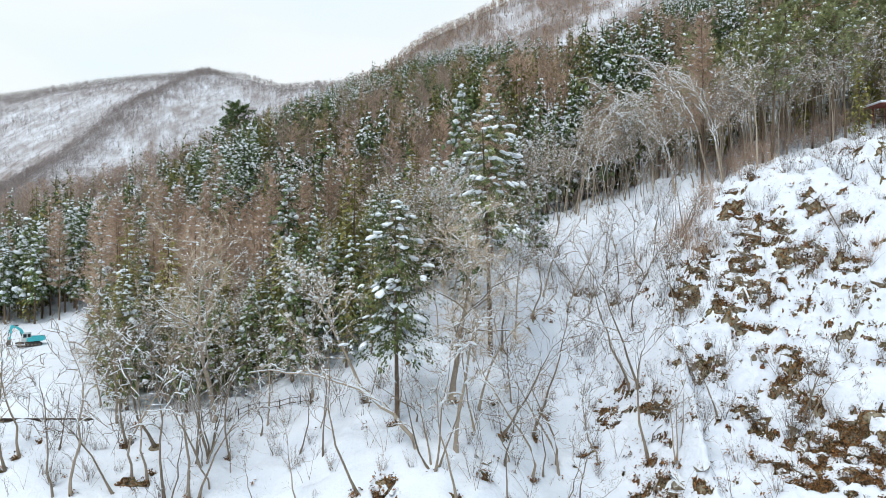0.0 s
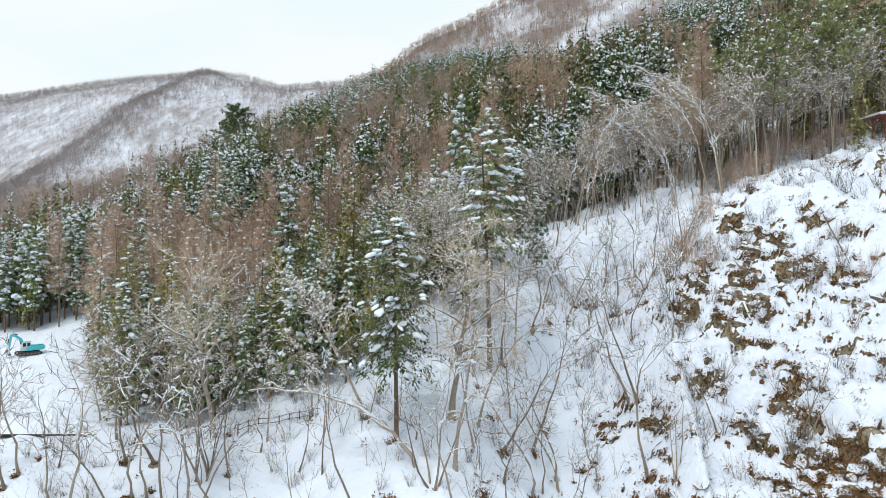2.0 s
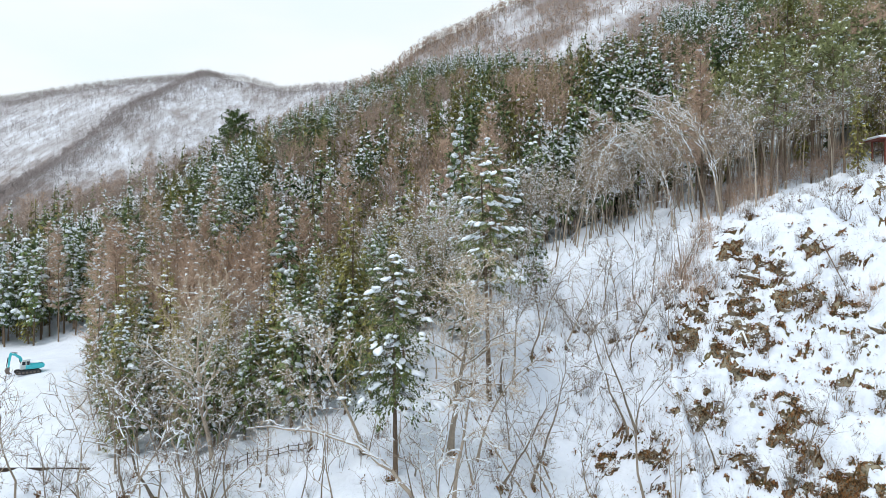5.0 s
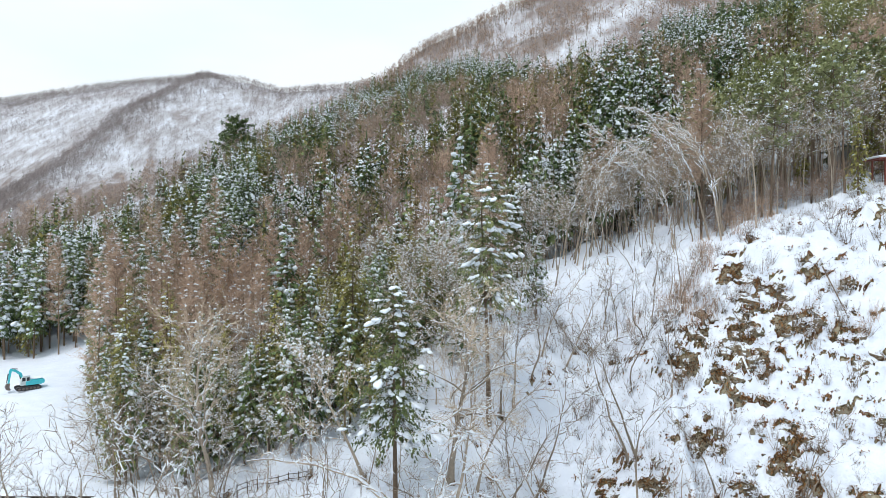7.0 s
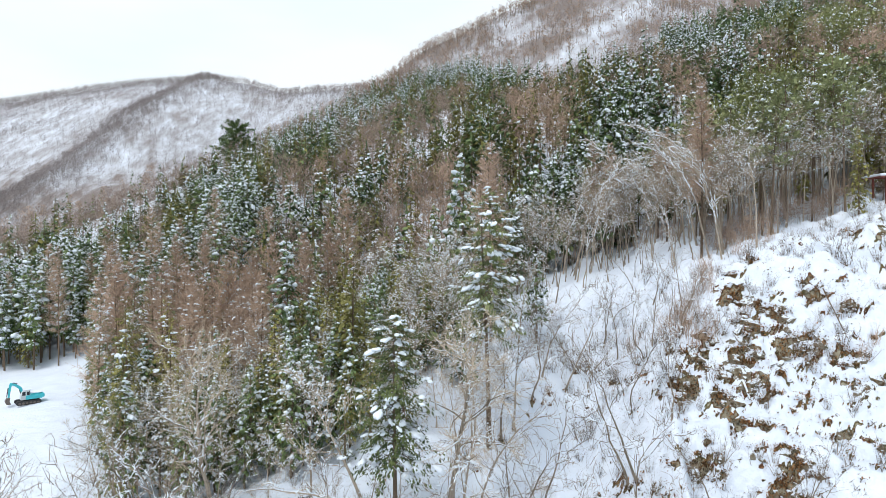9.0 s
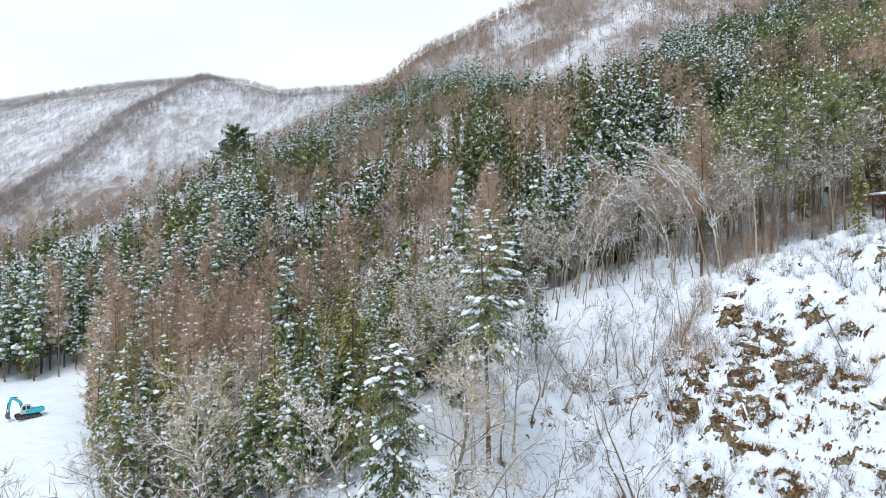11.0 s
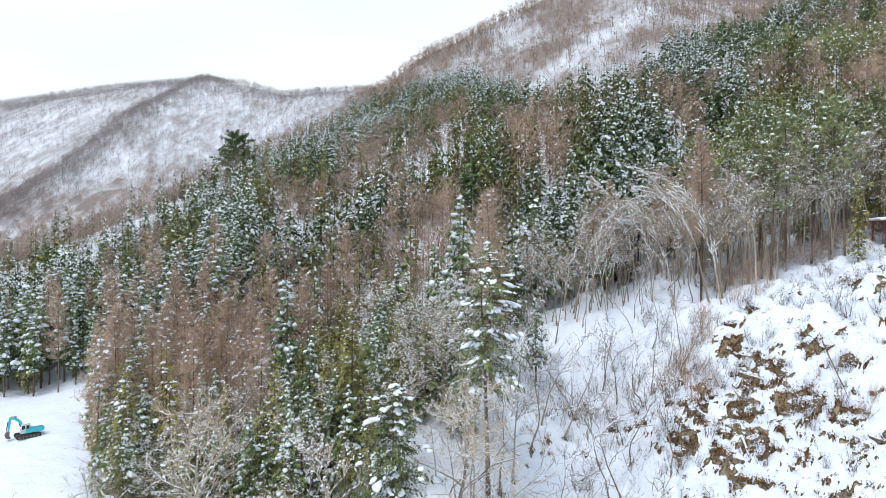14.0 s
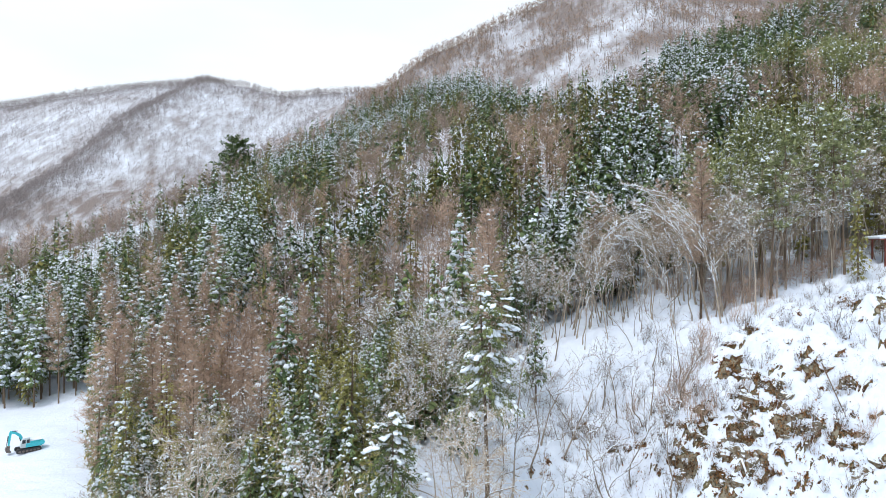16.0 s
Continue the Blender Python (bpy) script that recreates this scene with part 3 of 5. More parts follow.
def bare_tree(seed, tall=13.0, girth=0.16, stems=1, spread=0.8, limbs=11, lean=0.0, snowy=0.5, twigs=6, arch=0.0, low=0.3, thin=False, r_twig=0.013, twig_mat=None, heavy=1.0, reach=1.0, wob=0.07, rime=0.2, bark=None, forks=7):
    """A leafless broadleaf: trunk and limbs, a haze of twigs, and snow lying along the limbs."""
    rng = np.random.RandomState(seed)
    wood, fine, snow = Soup(), Soup(), Soup()

    def lay_snow(pts, rad):
        for i in range(len(pts) - 1):
            seg = pts[i + 1] - pts[i]
            flat = math.hypot(seg[0], seg[1]) / (np.linalg.norm(seg) + 1e-9)
            if flat > 0.45 and rng.rand() < snowy * flat:
                m = np.array([pts[i], (pts[i] + pts[i + 1]) / 2, pts[i + 1]]) + (0, 0, 0.6 * rad[i] + 0.025)
                w = heavy * max(rad[i] * 0.85, 0.026) * rng.uniform(0.8, 1.5)
                if thin:
                    snow.lump(m[0] + seg * rng.uniform(0.2, 0.8), min(0.28, np.linalg.norm(seg) * 0.4), w * 1.5, w * 1.2, rng, math.atan2(seg[1], seg[0]), math.atan2(seg[2], math.hypot(seg[0], seg[1])))
                else:
                    m[1] += rng.normal(0, 0.4 * w, 3)
                    snow.tube(m, w * rng.uniform(0.5, 1.15, 3), 4, 0.8)
                if rng.rand() < 0.5:
                    snow.lump(m[1] + rng.normal(0, 0.05, 3), w * rng.uniform(1.2, 2.6), w * rng.uniform(1.2, 2.2), w * 1.7, rng, rng.uniform(0, 6))

    for s in range(stems):
        a = rng.uniform(0, 6.28)
        out = lean + (0.22 if stems > 1 else 0.0)
        h = tall * (1 if s == 0 else rng.uniform(0.65, 1.0))
        d0 = (math.cos(a) * out, math.sin(a) * out, 1)
        base = (0.25 * math.cos(a) * (stems > 1), 0.25 * math.sin(a) * (stems > 1), -0.3)
        k = 9
        trunk = bend_line(base, d0, h * 0.93, k, wob, 0.03 - arch, rng)
        rad = girth * (1 - 0.88 * np.linspace(0, 1, k + 1) ** 0.8) * (1 if stems == 1 else 0.7)
        rad[0] *= 1.35
        wood.tube(trunk, rad, 6)
        if arch:
            lay_snow(trunk, rad)
        n1 = limbs if stems == 1 else max(5, limbs // 2)
        for j in range(n1):
            f = low + (0.97 - low) * (j + rng.rand()) / n1
            i = min(int(f * k), k - 1)
            p = trunk[i] + (trunk[i + 1] - trunk[i]) * (f * k - i)
            b = rng.uniform(0, 6.28)
            ld = unit((math.cos(b) * spread, math.sin(b) * spread, rng.uniform(0.35, 0.9)))
            if arch:
                ld = unit(unit(trunk[i + 1] - trunk[i]) + rng.normal(0, 0.28, 3) + (0, 0, 0.25))
            ll = reach * h * (0.42 - 0.27 * f) * rng.uniform(0.75, 1.25)
            limb = bend_line(p, ld, ll, 5, 0.19 + wob, 0.06 - arch * 0.6, rng)
            sides = 3 if thin else 4
            lr = max(0.016, np.interp(f * k, range(k + 1), rad) * 0.55) * (1 - 0.75 * np.linspace(0, 1, 6))
            wood.tube(limb, lr, sides)
            lay_snow(limb, lr)
            for q in range(forks):
                g = rng.uniform(0.25, 1.0)
                ii = min(int(g * 5), 4)
                bp = limb[ii] + (limb[ii + 1] - limb[ii]) * (g * 5 - ii)
                bd = unit(unit(limb[ii + 1] - limb[ii]) + rng.normal(0, 0.55, 3) + (0, 0, 0.15))
                br = bend_line(bp, bd, ll * 0.5 * rng.uniform(0.6, 1.3), 3, 0.38, 0.05, rng)
                if thin:
                    fine.spike(br[0], br[3], 0.026)
                else:
                    fine.tube(br, (0.024, 0.02, 0.014, 0.007), 3)
                if rng.rand() < snowy * 0.3:
                    lay_snow(br, (0.016, 0.014, 0.012, 0.01))
                for _ in range(twigs):
                    e = rng.uniform(0.2, 1.0)
                    e0 = min(int(e * 3), 2)
                    tp = br[e0] + (br[e0 + 1] - br[e0]) * (e * 3 - e0)
                    td = unit(unit(br[e0 + 1] - br[e0]) + rng.normal(0, 0.6, 3) + (0, 0, 0.12))
                    tip = tp + td * min(0.95, ll * 0.3) * rng.uniform(0.5, 1.4)
                    (fine.blade if thin else fine.spike)(tp, tip, r_twig * (1.35 if thin else 1))
                    if rng.rand() < rime:
                        w = rng.uniform(0.035, 0.085) * (1.35 if thin else 1)
                        snow.lump(tp + (tip - tp) * rng.uniform(0, 0.6), w * 1.5, w, w, rng, rng.uniform(0, 6))
    parts = [("trunk", wood.mesh("trunk", [bark or BARK_GREY])), ("crown", fine.mesh("crown", [twig_mat or TWIG]))]
    if snow.n:
        parts.append(("snow_cover", snow.mesh("snow_cover", [SNOW], True)))
    return parts


def arched_tree(seed, tall, lean, girth, limbs=9, snowy=0.8, drop=0.0):
    """A leafless tree bowed over to +x by its load: a curved stem, branches that follow it, thick snow on top."""
    rng = np.random.RandomState(seed)
    wood, fine, snow = Soup(), Soup(), Soup()

    def bow(foot, top, rise, k):
        f, e = np.asarray(foot, float), np.asarray(top, float)
        c = f * 0.75 + e * 0.25 + (0, 0, rise)
        u = np.linspace(0, 1, k)[:, None]
        return f * (1 - u) ** 2 + 2 * c * u * (1 - u) + e * u ** 2 + np.concatenate([np.zeros((1, 3)), rng.normal(0, 0.012 * tall, (k - 1, 3))])

    def load(pts, rad, amount):
        for i in range(len(pts) - 1):
            seg = pts[i + 1] - pts[i]
            flat = math.hypot(seg[0], seg[1]) / (np.linalg.norm(seg) + 1e-9)
            if rng.rand() < amount * min(1.0, 0.25 + flat):
                up = (0, 0, 0.55 * rad[i] + 0.03)
                w = max(rad[i] * 1.0, 0.05) * rng.uniform(0.7, 1.3)
                snow.tube([pts[i] + up, (pts[i] + pts[i + 1]) / 2 + up + rng.normal(0, 0.02, 3), pts[i + 1] + up], w * rng.uniform(0.6, 1.2, 3), 5, 0.85)

    k = 14
    stem = bow((0, 0, -0.3), (lean, rng.normal(0, 0.5), tall - drop), 0.62 * tall + 0.8 * drop, k)
    rad = girth * (1 - 0.85 * np.linspace(0, 1, k) ** 0.9)
    wood.tube(stem, rad, 6)
    load(stem[3:], rad[3:], snowy)
    for j in range(limbs):
        i = int(k * (0.22 + 0.7 * (j + rng.rand()) / limbs))
        i = min(i, k - 2)
        ahead = unit(stem[i + 1] - stem[i])
        ln = tall * rng.uniform(0.22, 0.42) * (1.1 - 0.5 * i / k)
        side = rng.normal(0, 0.55)
        tip = stem[i] + ahead * ln * 0.8 + np.array((0.15 * ln, side * ln * 0.6, rng.uniform(-0.05, 0.3) * ln))
        limb = bow(stem[i], tip, 0.25 * ln, 7)
        lr = max(0.022, rad[i] * 0.55) * (1 - 0.75 * np.linspace(0, 1, 7))
        wood.tube(limb, lr, 4)
        load(limb, lr, snowy * 0.8)
        for _ in range(9):
            q = limb[rng.randint(2, 7)]
            d = unit(ahead + rng.normal(0, 0.5, 3) + (0, 0, -0.1))
            line = bend_line(q, d, ln * rng.uniform(0.25, 0.5), 3, 0.25, -0.05, rng)
            fine.tube(line, (0.02, 0.016, 0.012, 0.006), 3)
            if rng.rand() < 0.35 * snowy:
                load(line, (0.02, 0.02, 0.02, 0.02), 0.5)
            for _ in range(4):
                p = line[rng.randint(1, 4)]
                fine.spike(p, p + unit(d + rng.normal(0, 0.55, 3)) * rng.uniform(0.3, 0.9), 0.009)
    return [("trunk", wood.mesh("trunk", [BARK_GREY])), ("crown", fine.mesh("crown", [TWIG])), ("snow_cover", snow.mesh("snow_cover", [SNOW], True))]


def conifer(seed, tall=15.0, wide=2.6, crown=0.3, needles=None, whorls=22, boughs=6, sprays=9, snowy=0.35, lump=1.0, shape=0.8, bark=None, fine=False, slab=1.7):
    """A cedar or fir: straight trunk, drooping boughs of ridged sprays, snow pillows on the boughs."""
    rng = np.random.RandomState(seed)
    wood, leaf, snow = Soup(), Soup(), Soup()
    k = 8
    trunk = bend_line((0, 0, -0.4), (0, 0, 1), tall + 0.2, k, 0.012, 0.05, rng)
    wood.tube(trunk, 0.012 * tall * (1 - 0.95 * np.linspace(0, 1, k + 1)), 6)
    total = whorls * boughs
    size, more = (0.42, 3.6) if fine else (0.95, 1.15)
    for i in range(total):
        f = min(0.995, crown + (1 - crown) * ((i + rng.uniform(-2, 2)) / total) ** 0.95) if i > 2 else crown
        z = f * tall
        g = (f - crown) / (1 - crown)
        reach = wide * ((1 - g) ** shape) * min(1.0, 0.55 + 2.2 * g) + 0.15
        a = 2.4 * i + rng.uniform(-0.5, 0.5)
        ln = reach * min(1.4, max(0.3, rng.lognormal(-0.12, 0.42 if fine else 0.3)))
        rise = 0.35 * g - 0.45 + rng.uniform(-0.22, 0.22)
        d = unit((math.cos(a), math.sin(a), rise))
        p0 = np.array((0.0, 0.0, z))
        if ln > 0.8:
            wood.spike(p0, p0 + d * ln * 0.85, 0.03)
        n = max(2, int(more * sprays * min(1.0, ln / wide + 0.25)))
        for s in range(n):
            u = rng.uniform(0.22, 0.97) * ln
            q = p0 + d * u + rng.normal(0, 0.05 + 0.03 * ln, 3)
            fd = unit(d + rng.normal(0, 0.5, 3) - (0, 0, 0.2))
            (leaf.frond if fine else leaf.spray)(q, fd, size * rng.uniform(0.5, 1.0) * (0.35 + 0.28 * min(2.0, ln)), size * (0.105 + 0.048 * min(2.0, ln)), 0.25, rng)
        if rng.rand() < snowy * (0.45 if fine and math.sin(3.1 * a + 9 * f) < -0.2 else 1.0):
            u = rng.uniform(0.4, 0.9) * ln
            for _ in range(rng.randint(4, 11) if fine else rng.randint(2, 5)):
                r = (0.55 if fine else 0.85) * (0.13 + 0.06 * min(ln, 2.6)) * lump * min(1.7 if fine else 1.1, rng.lognormal(-0.3, 0.55))
                at = p0 + d * min(u, ln) + (rng.normal(0, 0.14 * ln), rng.normal(0, 0.14 * ln), 0.07)
                if fine:
                    (snow.heap if r > 0.16 else snow.blob)(at, r * slab * rng.uniform(0.6, 1.1), r * 1.05, r * 0.7, rng, a + rng.uniform(-0.6, 0.6), rise - 0.1)
                else:
                    snow.blob(at, r * rng.uniform(0.7, 1.3), r * rng.uniform(0.7, 1.0), r * rng.uniform(0.5, 0.8), rng, a + rng.uniform(-0.6, 0.6), rise - 0.1)
                u *= rng.uniform(0.75, 1.25) if fine else rng.uniform(0.7, 1.25)
    parts = [("trunk", wood.mesh("trunk", [bark or BARK_BROWN])), ("crown", leaf.mesh("crown", [needles or NEEDLE]))]
    if snow.n:
        parts.append(("snow_cover", snow.mesh("snow_cover", [SNOW], True)))
    return parts


def larch(seed, tall=18.5, wide=3.2, whorls=27, boughs=6, twigs=14, snowy=0.12):
    """A leafless larch: straight trunk and a dense cone of fine reddish twigs."""
    rng = np.random.RandomState(seed)
    wood, fine, snow = Soup(), Soup(), Soup()
    trunk = bend_line((0, 0, -0.4), (0, 0, 1), tall, 7, 0.015, 0.05, rng)
    wood.tube(trunk, 0.008 * tall * (1 - 0.94 * np.linspace(0, 1, 8)), 6)
    for w in range(whorls):
        f = 0.3 + 0.7 * (w + rng.rand()) / whorls
        g = (f - 0.3) / 0.7
        reach = wide * (1 - g) ** 0.75 * min(1, 0.6 + 2 * g) + 0.2
        for b in range(boughs):
            a = rng.uniform(0, 6.28)
            ln = reach * rng.uniform(0.6, 1.2)
            d = unit((math.cos(a), math.sin(a), 0.25 + 0.5 * g + rng.uniform(-0.1, 0.2)))
            p = np.array((0, 0, f * tall))
            line = bend_line(p, d, ln, 2, 0.08, 0.08, rng)
            fine.spike(line[0], line[2], 0.035)
            for _ in range(twigs):
                u = rng.uniform(0.2, 1.0)
                q = p + (line[-1] - p) * u
                td = unit(d * 0.8 + rng.normal(0, 0.6, 3) + (0, 0, 0.1))
                fine.blade(q, q + td * rng.uniform(0.35, 1.0) * (0.5 + 0.35 * ln), 0.022)
            if rng.rand() < snowy:
                r = rng.uniform(0.08, 0.22)
                snow.lump(p + (line[-1] - p) * 0.7 + (0, 0, 0.05), r * 1.4, r, r * 0.8, rng, a)
    parts = [("trunk", wood.mesh("trunk", [BARK_BROWN])), ("crown", fine.mesh("crown", [TWIG_RED]))]
    if snow.n:
        parts.append(("snow_cover", snow.mesh("snow_cover", [SNOW], True)))
    return parts


def pine(seed, tall=15.0, wide=3.2, snowy=0.3, limbs=26, low=0.45, tuft=1.0, needles=None):
    """A red pine: long bare trunk, open crown of rounded needle tufts in tiers."""
    rng = np.random.RandomState(seed)
    wood, leaf, snow = Soup(), Soup(), Soup()
    trunk = bend_line((0, 0, -0.4), (0.03, 0.02, 1), tall, 8, 0.03, 0.03, rng)
    rad = 0.0095 * tall * (1 - 0.85 * np.linspace(0, 1, 9))
    wood.tube(trunk, rad, 6)
    for j in range(limbs):
        f = low + (0.99 - low) * (j + rng.rand()) / limbs
        i = min(int(f * 8), 7)
        p = trunk[i] + (trunk[i + 1] - trunk[i]) * (f * 8 - i)
        a = rng.uniform(0, 6.28)
        ln = wide * rng.uniform(0.45, 1.1) * (1.05 - 0.65 * ((f - low) / (1 - low)) ** 2)
        limb = bend_line(p, (math.cos(a), math.sin(a), 0.15), ln, 4, 0.15, 0.05, rng)
        wood.tube(limb, np.linspace(0.05, 0.015, 5), 4)
        for _ in range(8):
            u = rng.uniform(0.35, 1.0)
            ii = min(int(u * 4), 3)
            c = limb[ii] + (limb[ii + 1] - limb[ii]) * (u * 4 - ii) + rng.normal(0, 0.2, 3)
            for _ in range(6):
                leaf.spray(c, unit(rng.normal(0, 1, 3) * (1, 1, 0.5) + (0, 0, 0.4)), tuft * rng.uniform(0.35, 0.7), tuft * 0.12, 0.0, rng)
            if rng.rand() < snowy:
                r = rng.uniform(0.12, 0.3)
                snow.lump(c + (0, 0, 0.12), r, r * 0.85, r * 0.8, rng, rng.uniform(0, 6))
    return [("trunk", wood.mesh("trunk", [BARK_BROWN])), ("crown", leaf.mesh("crown", [needles or NEEDLE_PINE])), ("snow_cover", snow.mesh("snow_cover", [SNOW], True))]


def shrub(seed, tall=2.2, stems=16, wide=1.0, mat=None, snowy=0.2):
    rng = np.random.RandomState(seed)
    fine, snow = Soup(), Soup()
    for _ in range(stems):
        a = rng.uniform(0, 6.28)
        d = (math.cos(a) * rng.uniform(0, 0.6), math.sin(a) * rng.uniform(0, 0.6), 1)
        line = bend_line((rng.normal(0, 0.2 * wide), rng.normal(0, 0.2 * wide), -0.15), d, tall * rng.uniform(0.5, 1.1), 4, 0.12, 0.0, rng)
        fine.tube(line, (0.02, 0.017, 0.013, 0.01, 0.005), 3)
        for _ in range(7):
            u = rng.uniform(0.3, 1.0)
            i = min(int(u * 4), 3)
            q = line[i] + (line[i + 1] - line[i]) * (u * 4 - i)
            fine.spike(q, q + unit(rng.normal(0, 0.6, 3) + (0, 0, 0.7)) * tall * rng.uniform(0.1, 0.3), 0.008)
            if rng.rand() < snowy:
                r = rng.uniform(0.04, 0.1)
                snow.lump(q, r * 1.5, r, r * 0.7, rng, rng.uniform(0, 6))
    parts = [("crown", fine.mesh("crown", [mat or TWIG_DARK]))]
    if snow.n:
        parts.append(("snow_cover", snow.mesh("snow_cover", [SNOW], True)))
    return parts


def plant(name, parts, x, y, scale=1.0, turn=0.0, tags=("", "", ""), sink=0.0, tilt=0.0, tilt_to=0.0, stretch=1.0):
    root = new(name)
    root.empty_display_size = 0.3
    root.matrix_world = (Matrix.Translation((x, y, ground_z(x, y) - sink)) @ Matrix.Rotation(tilt_to, 4, "Z") @ Matrix.Rotation(tilt, 4, "Y")
                         @ Matrix.Rotation(turn - tilt_to, 4, "Z") @ Matrix.Diagonal((scale, scale, scale * stretch, 1)))
    for pname, me in parts:
        part(pname, me, root)
    return tagged(root, *tags)


# ---- the kinds of tree, a few shapes of each ----
BARE_BIG = [bare_tree(s, 16.5, 0.26, 1, 0.78, 24, 0.02, 0.65, 9, 0.0, 0.25, False, 0.014, None, 1.1, 1.05, 0.07, 0.12) for s in (1, 2)]
BARE_CROOKED = bare_tree(61, 11.5, 0.2, 1, 1.5, 12, 0.04, 1.0, 6, 0.0, 0.4, False, 0.011, None, 1.7)
BARE_MID = [bare_tree(s, 13, 0.14, 1, 0.62, 13, 0.08, 0.9, 7, 0.0, 0.3, True, 0.013, None, 1.35, 1.15, 0.08, 0.24) for s in (3, 4, 5, 17)]
BARE_SLIM = [bare_tree(s, 11.5, 0.10, 1, 0.6, 8, 0.16, 0.75, 2, 0.0, 0.36, False, 0.008, TWIG_DARK, 1.35, 1.1, 0.17, 0.08, BARK_FAWN, 4) for s in (6, 7, 8, 18, 19, 20)]
BARE_MULTI = [bare_tree(s, 10.5, 0.13, 4, 0.55, 9, 0.2, 0.75, 2, 0.0, 0.36, False, 0.008, TWIG_DARK, 1.35, 1.1, 0.11, 0.08, BARK_FAWN, 4) for s in (9, 10)]
BARE_BENT = [arched_tree(s, h, w, g, 8, 0.8) for s, h, w, g in ((11, 12.0, 5.4, 0.11), (12, 10.0, 3.4, 0.08), (13, 12.5, 6.8, 0.12), (63, 10.5, 2.4, 0.085))]
BARE_LIMB = arched_tree(64, 6.4, 12.0, 0.17, 6, 1.0, 1.4)
BARE_TALL = [bare_tree(s, 14.5, 0.11, 1, 0.4, 9, 0.06, 0.9, 4, 0.0, 0.5, True, 0.012, None, 1.2, 0.9, 0.045, 0.1) for s in (14, 15, 16)]
CEDAR_DARK = [conifer(s, 14.5, 2.4, 0.14, NEEDLE, 20, 6, 7, 0.3, 1.6) for s in (21, 22, 23)]
CEDAR_OLIVE = [conifer(s, 14.5, 2.0, 0.08, NEEDLE_OLIVE, 20, 6, 7, 0.22, 0.9) for s in (24, 25)]
CEDAR_SNOWY = [conifer(s, 14.5, 2.8, 0.24, NEEDLE, 19, 6, 9, 0.62, 1.5) for s in (26, 27)]
CEDAR_NEAR = [conifer(28, 16.5, 4.1, 0.33, NEEDLE_CEDAR, 20, 7, 11, 0.7, 1.2, 0.55, None, True)]
FIR_TALL = [conifer(29, 23.6, 4.2, 0.44, NEEDLE_FIR, 20, 6, 14, 0.65, 1.1, 0.6, None, True, 2.0)]
CEDAR_CLOSE = [conifer(s, 14.5, 2.4, 0.08, m, 18, 6, 5, 0.3, 0.9, 0.7, None, True) for s, m in ((51, NEEDLE_OLIVE), (52, NEEDLE_CEDAR))]
CEDAR_EDGE = [conifer(s, 15.5, 2.7, 0.3, NEEDLE, 17, 6, 10, 0.42, 2.2) for s in (53, 54)]
LARCH = [larch(s) for s in (31, 32, 33)]
PINE = [pine(s, 15.0, 3.4, 0.32, 18, 0.5) for s in (34, 35)]
PINE_GREAT = pine(36, 15.0, 9.0, 0.04, 110, 0.2, 1.8, NEEDLE)
SHRUB = [shrub(s, 2.0, 11) for s in (41, 42)]
WHIP = [shrub(s, 3.4, 3, 0.8, None, 0.12) for s in (45, 46, 47)]
SHRUB_RED = [shrub(s, 3.0, 22, 2.2, TWIG_RED, 0.05) for s in (43, 44)]

T_BARE = ("leafless grey-brown broadleaf tree with snow along its limbs", "tree", "bare trees on the slope")
T_DARK = ("dark green conifer with snow pillows on its boughs", "conifer", "conifers of the wood")
T_OLIVE = ("olive green cedar with little snow on it", "conifer", "conifers of the wood")
T_SNOWY = ("dark conifer heavily laden with white snow", "conifer", "conifers of the wood")
T_LARCH = ("leafless reddish-brown larch with dense fine twigs", "larch", "larches of the wood")
T_PINE = ("tall red pine with bare trunk and olive crown", "pine", "pines at the wood's edge")
T_BENT = ("leafless tree bent over under the snow on it", "tree", "bent trees")
T_SHRUB = ("leafless grey-brown shrub standing in the snow", "shrub", "shrubs on the slope")
T_SHRUBR = ("dense leafless reddish-brown thicket in the snow", "shrub", "shrubs on the slope")

# single trees that stand out: x, y, scale, turn
plant("conifer_tree", CEDAR_NEAR[0], -3.4, 46.9, 1.0, 0.6, ("dark green cedar with bare lower trunk and thick snow pillows", "conifer"))
plant("conifer_tree", FIR_TALL[0], 4.3, 57.5, 1.0, 1.0, ("tall green fir with snow on its tiered boughs", "conifer"))
plant("conifer_tree", CEDAR_SNOWY[0], 2.2, 75.5, 1.42, 0.3, T_SNOWY)
plant("conifer_tree", CEDAR_SNOWY[1], -19.4, 78.5, 1.4, 0.3, T_SNOWY)
plant("conifer_tree", CEDAR_SNOWY[1], 10.8, 72.5, 0.7, 1.3, T_SNOWY)
plant("conifer_tree", CEDAR_OLIVE[0], -8.5, 59.2, 1.15, 0.8, T_OLIVE)
plant("bare_tree", BARE_BIG[0], -19.0, 52.6, 1.03, 0.4, ("broad leafless tree with snow on its spreading limbs", "tree"))
plant("bare_tree", BARE_CROOKED, 0.9, 44.6, 0.98, 2.2, ("crooked leafless tree with snow on its level limbs", "tree"))
for x, y, s, k in ((-28.0, 55.0, 0.8, 0), (-29.6, 58.5, 0.9, 1), (-25.6, 57.5, 0.72, 1), (-31.0, 62.5, 1.15, 0), (-27.5, 64.0, 1.1, 0), (-23.6, 60.5, 0.82, 1), (-33.2, 66.5, 1.22, 0), (-29.8, 68.5, 1.2, 0), (-20.5, 58.0, 0.7, 1), (-16.0, 58.5, 0.75, 1), (-12.5, 57.0, 0.7, 0)):
    plant("conifer_tree", CEDAR_CLOSE[k], x, y, s, x, T_OLIVE)
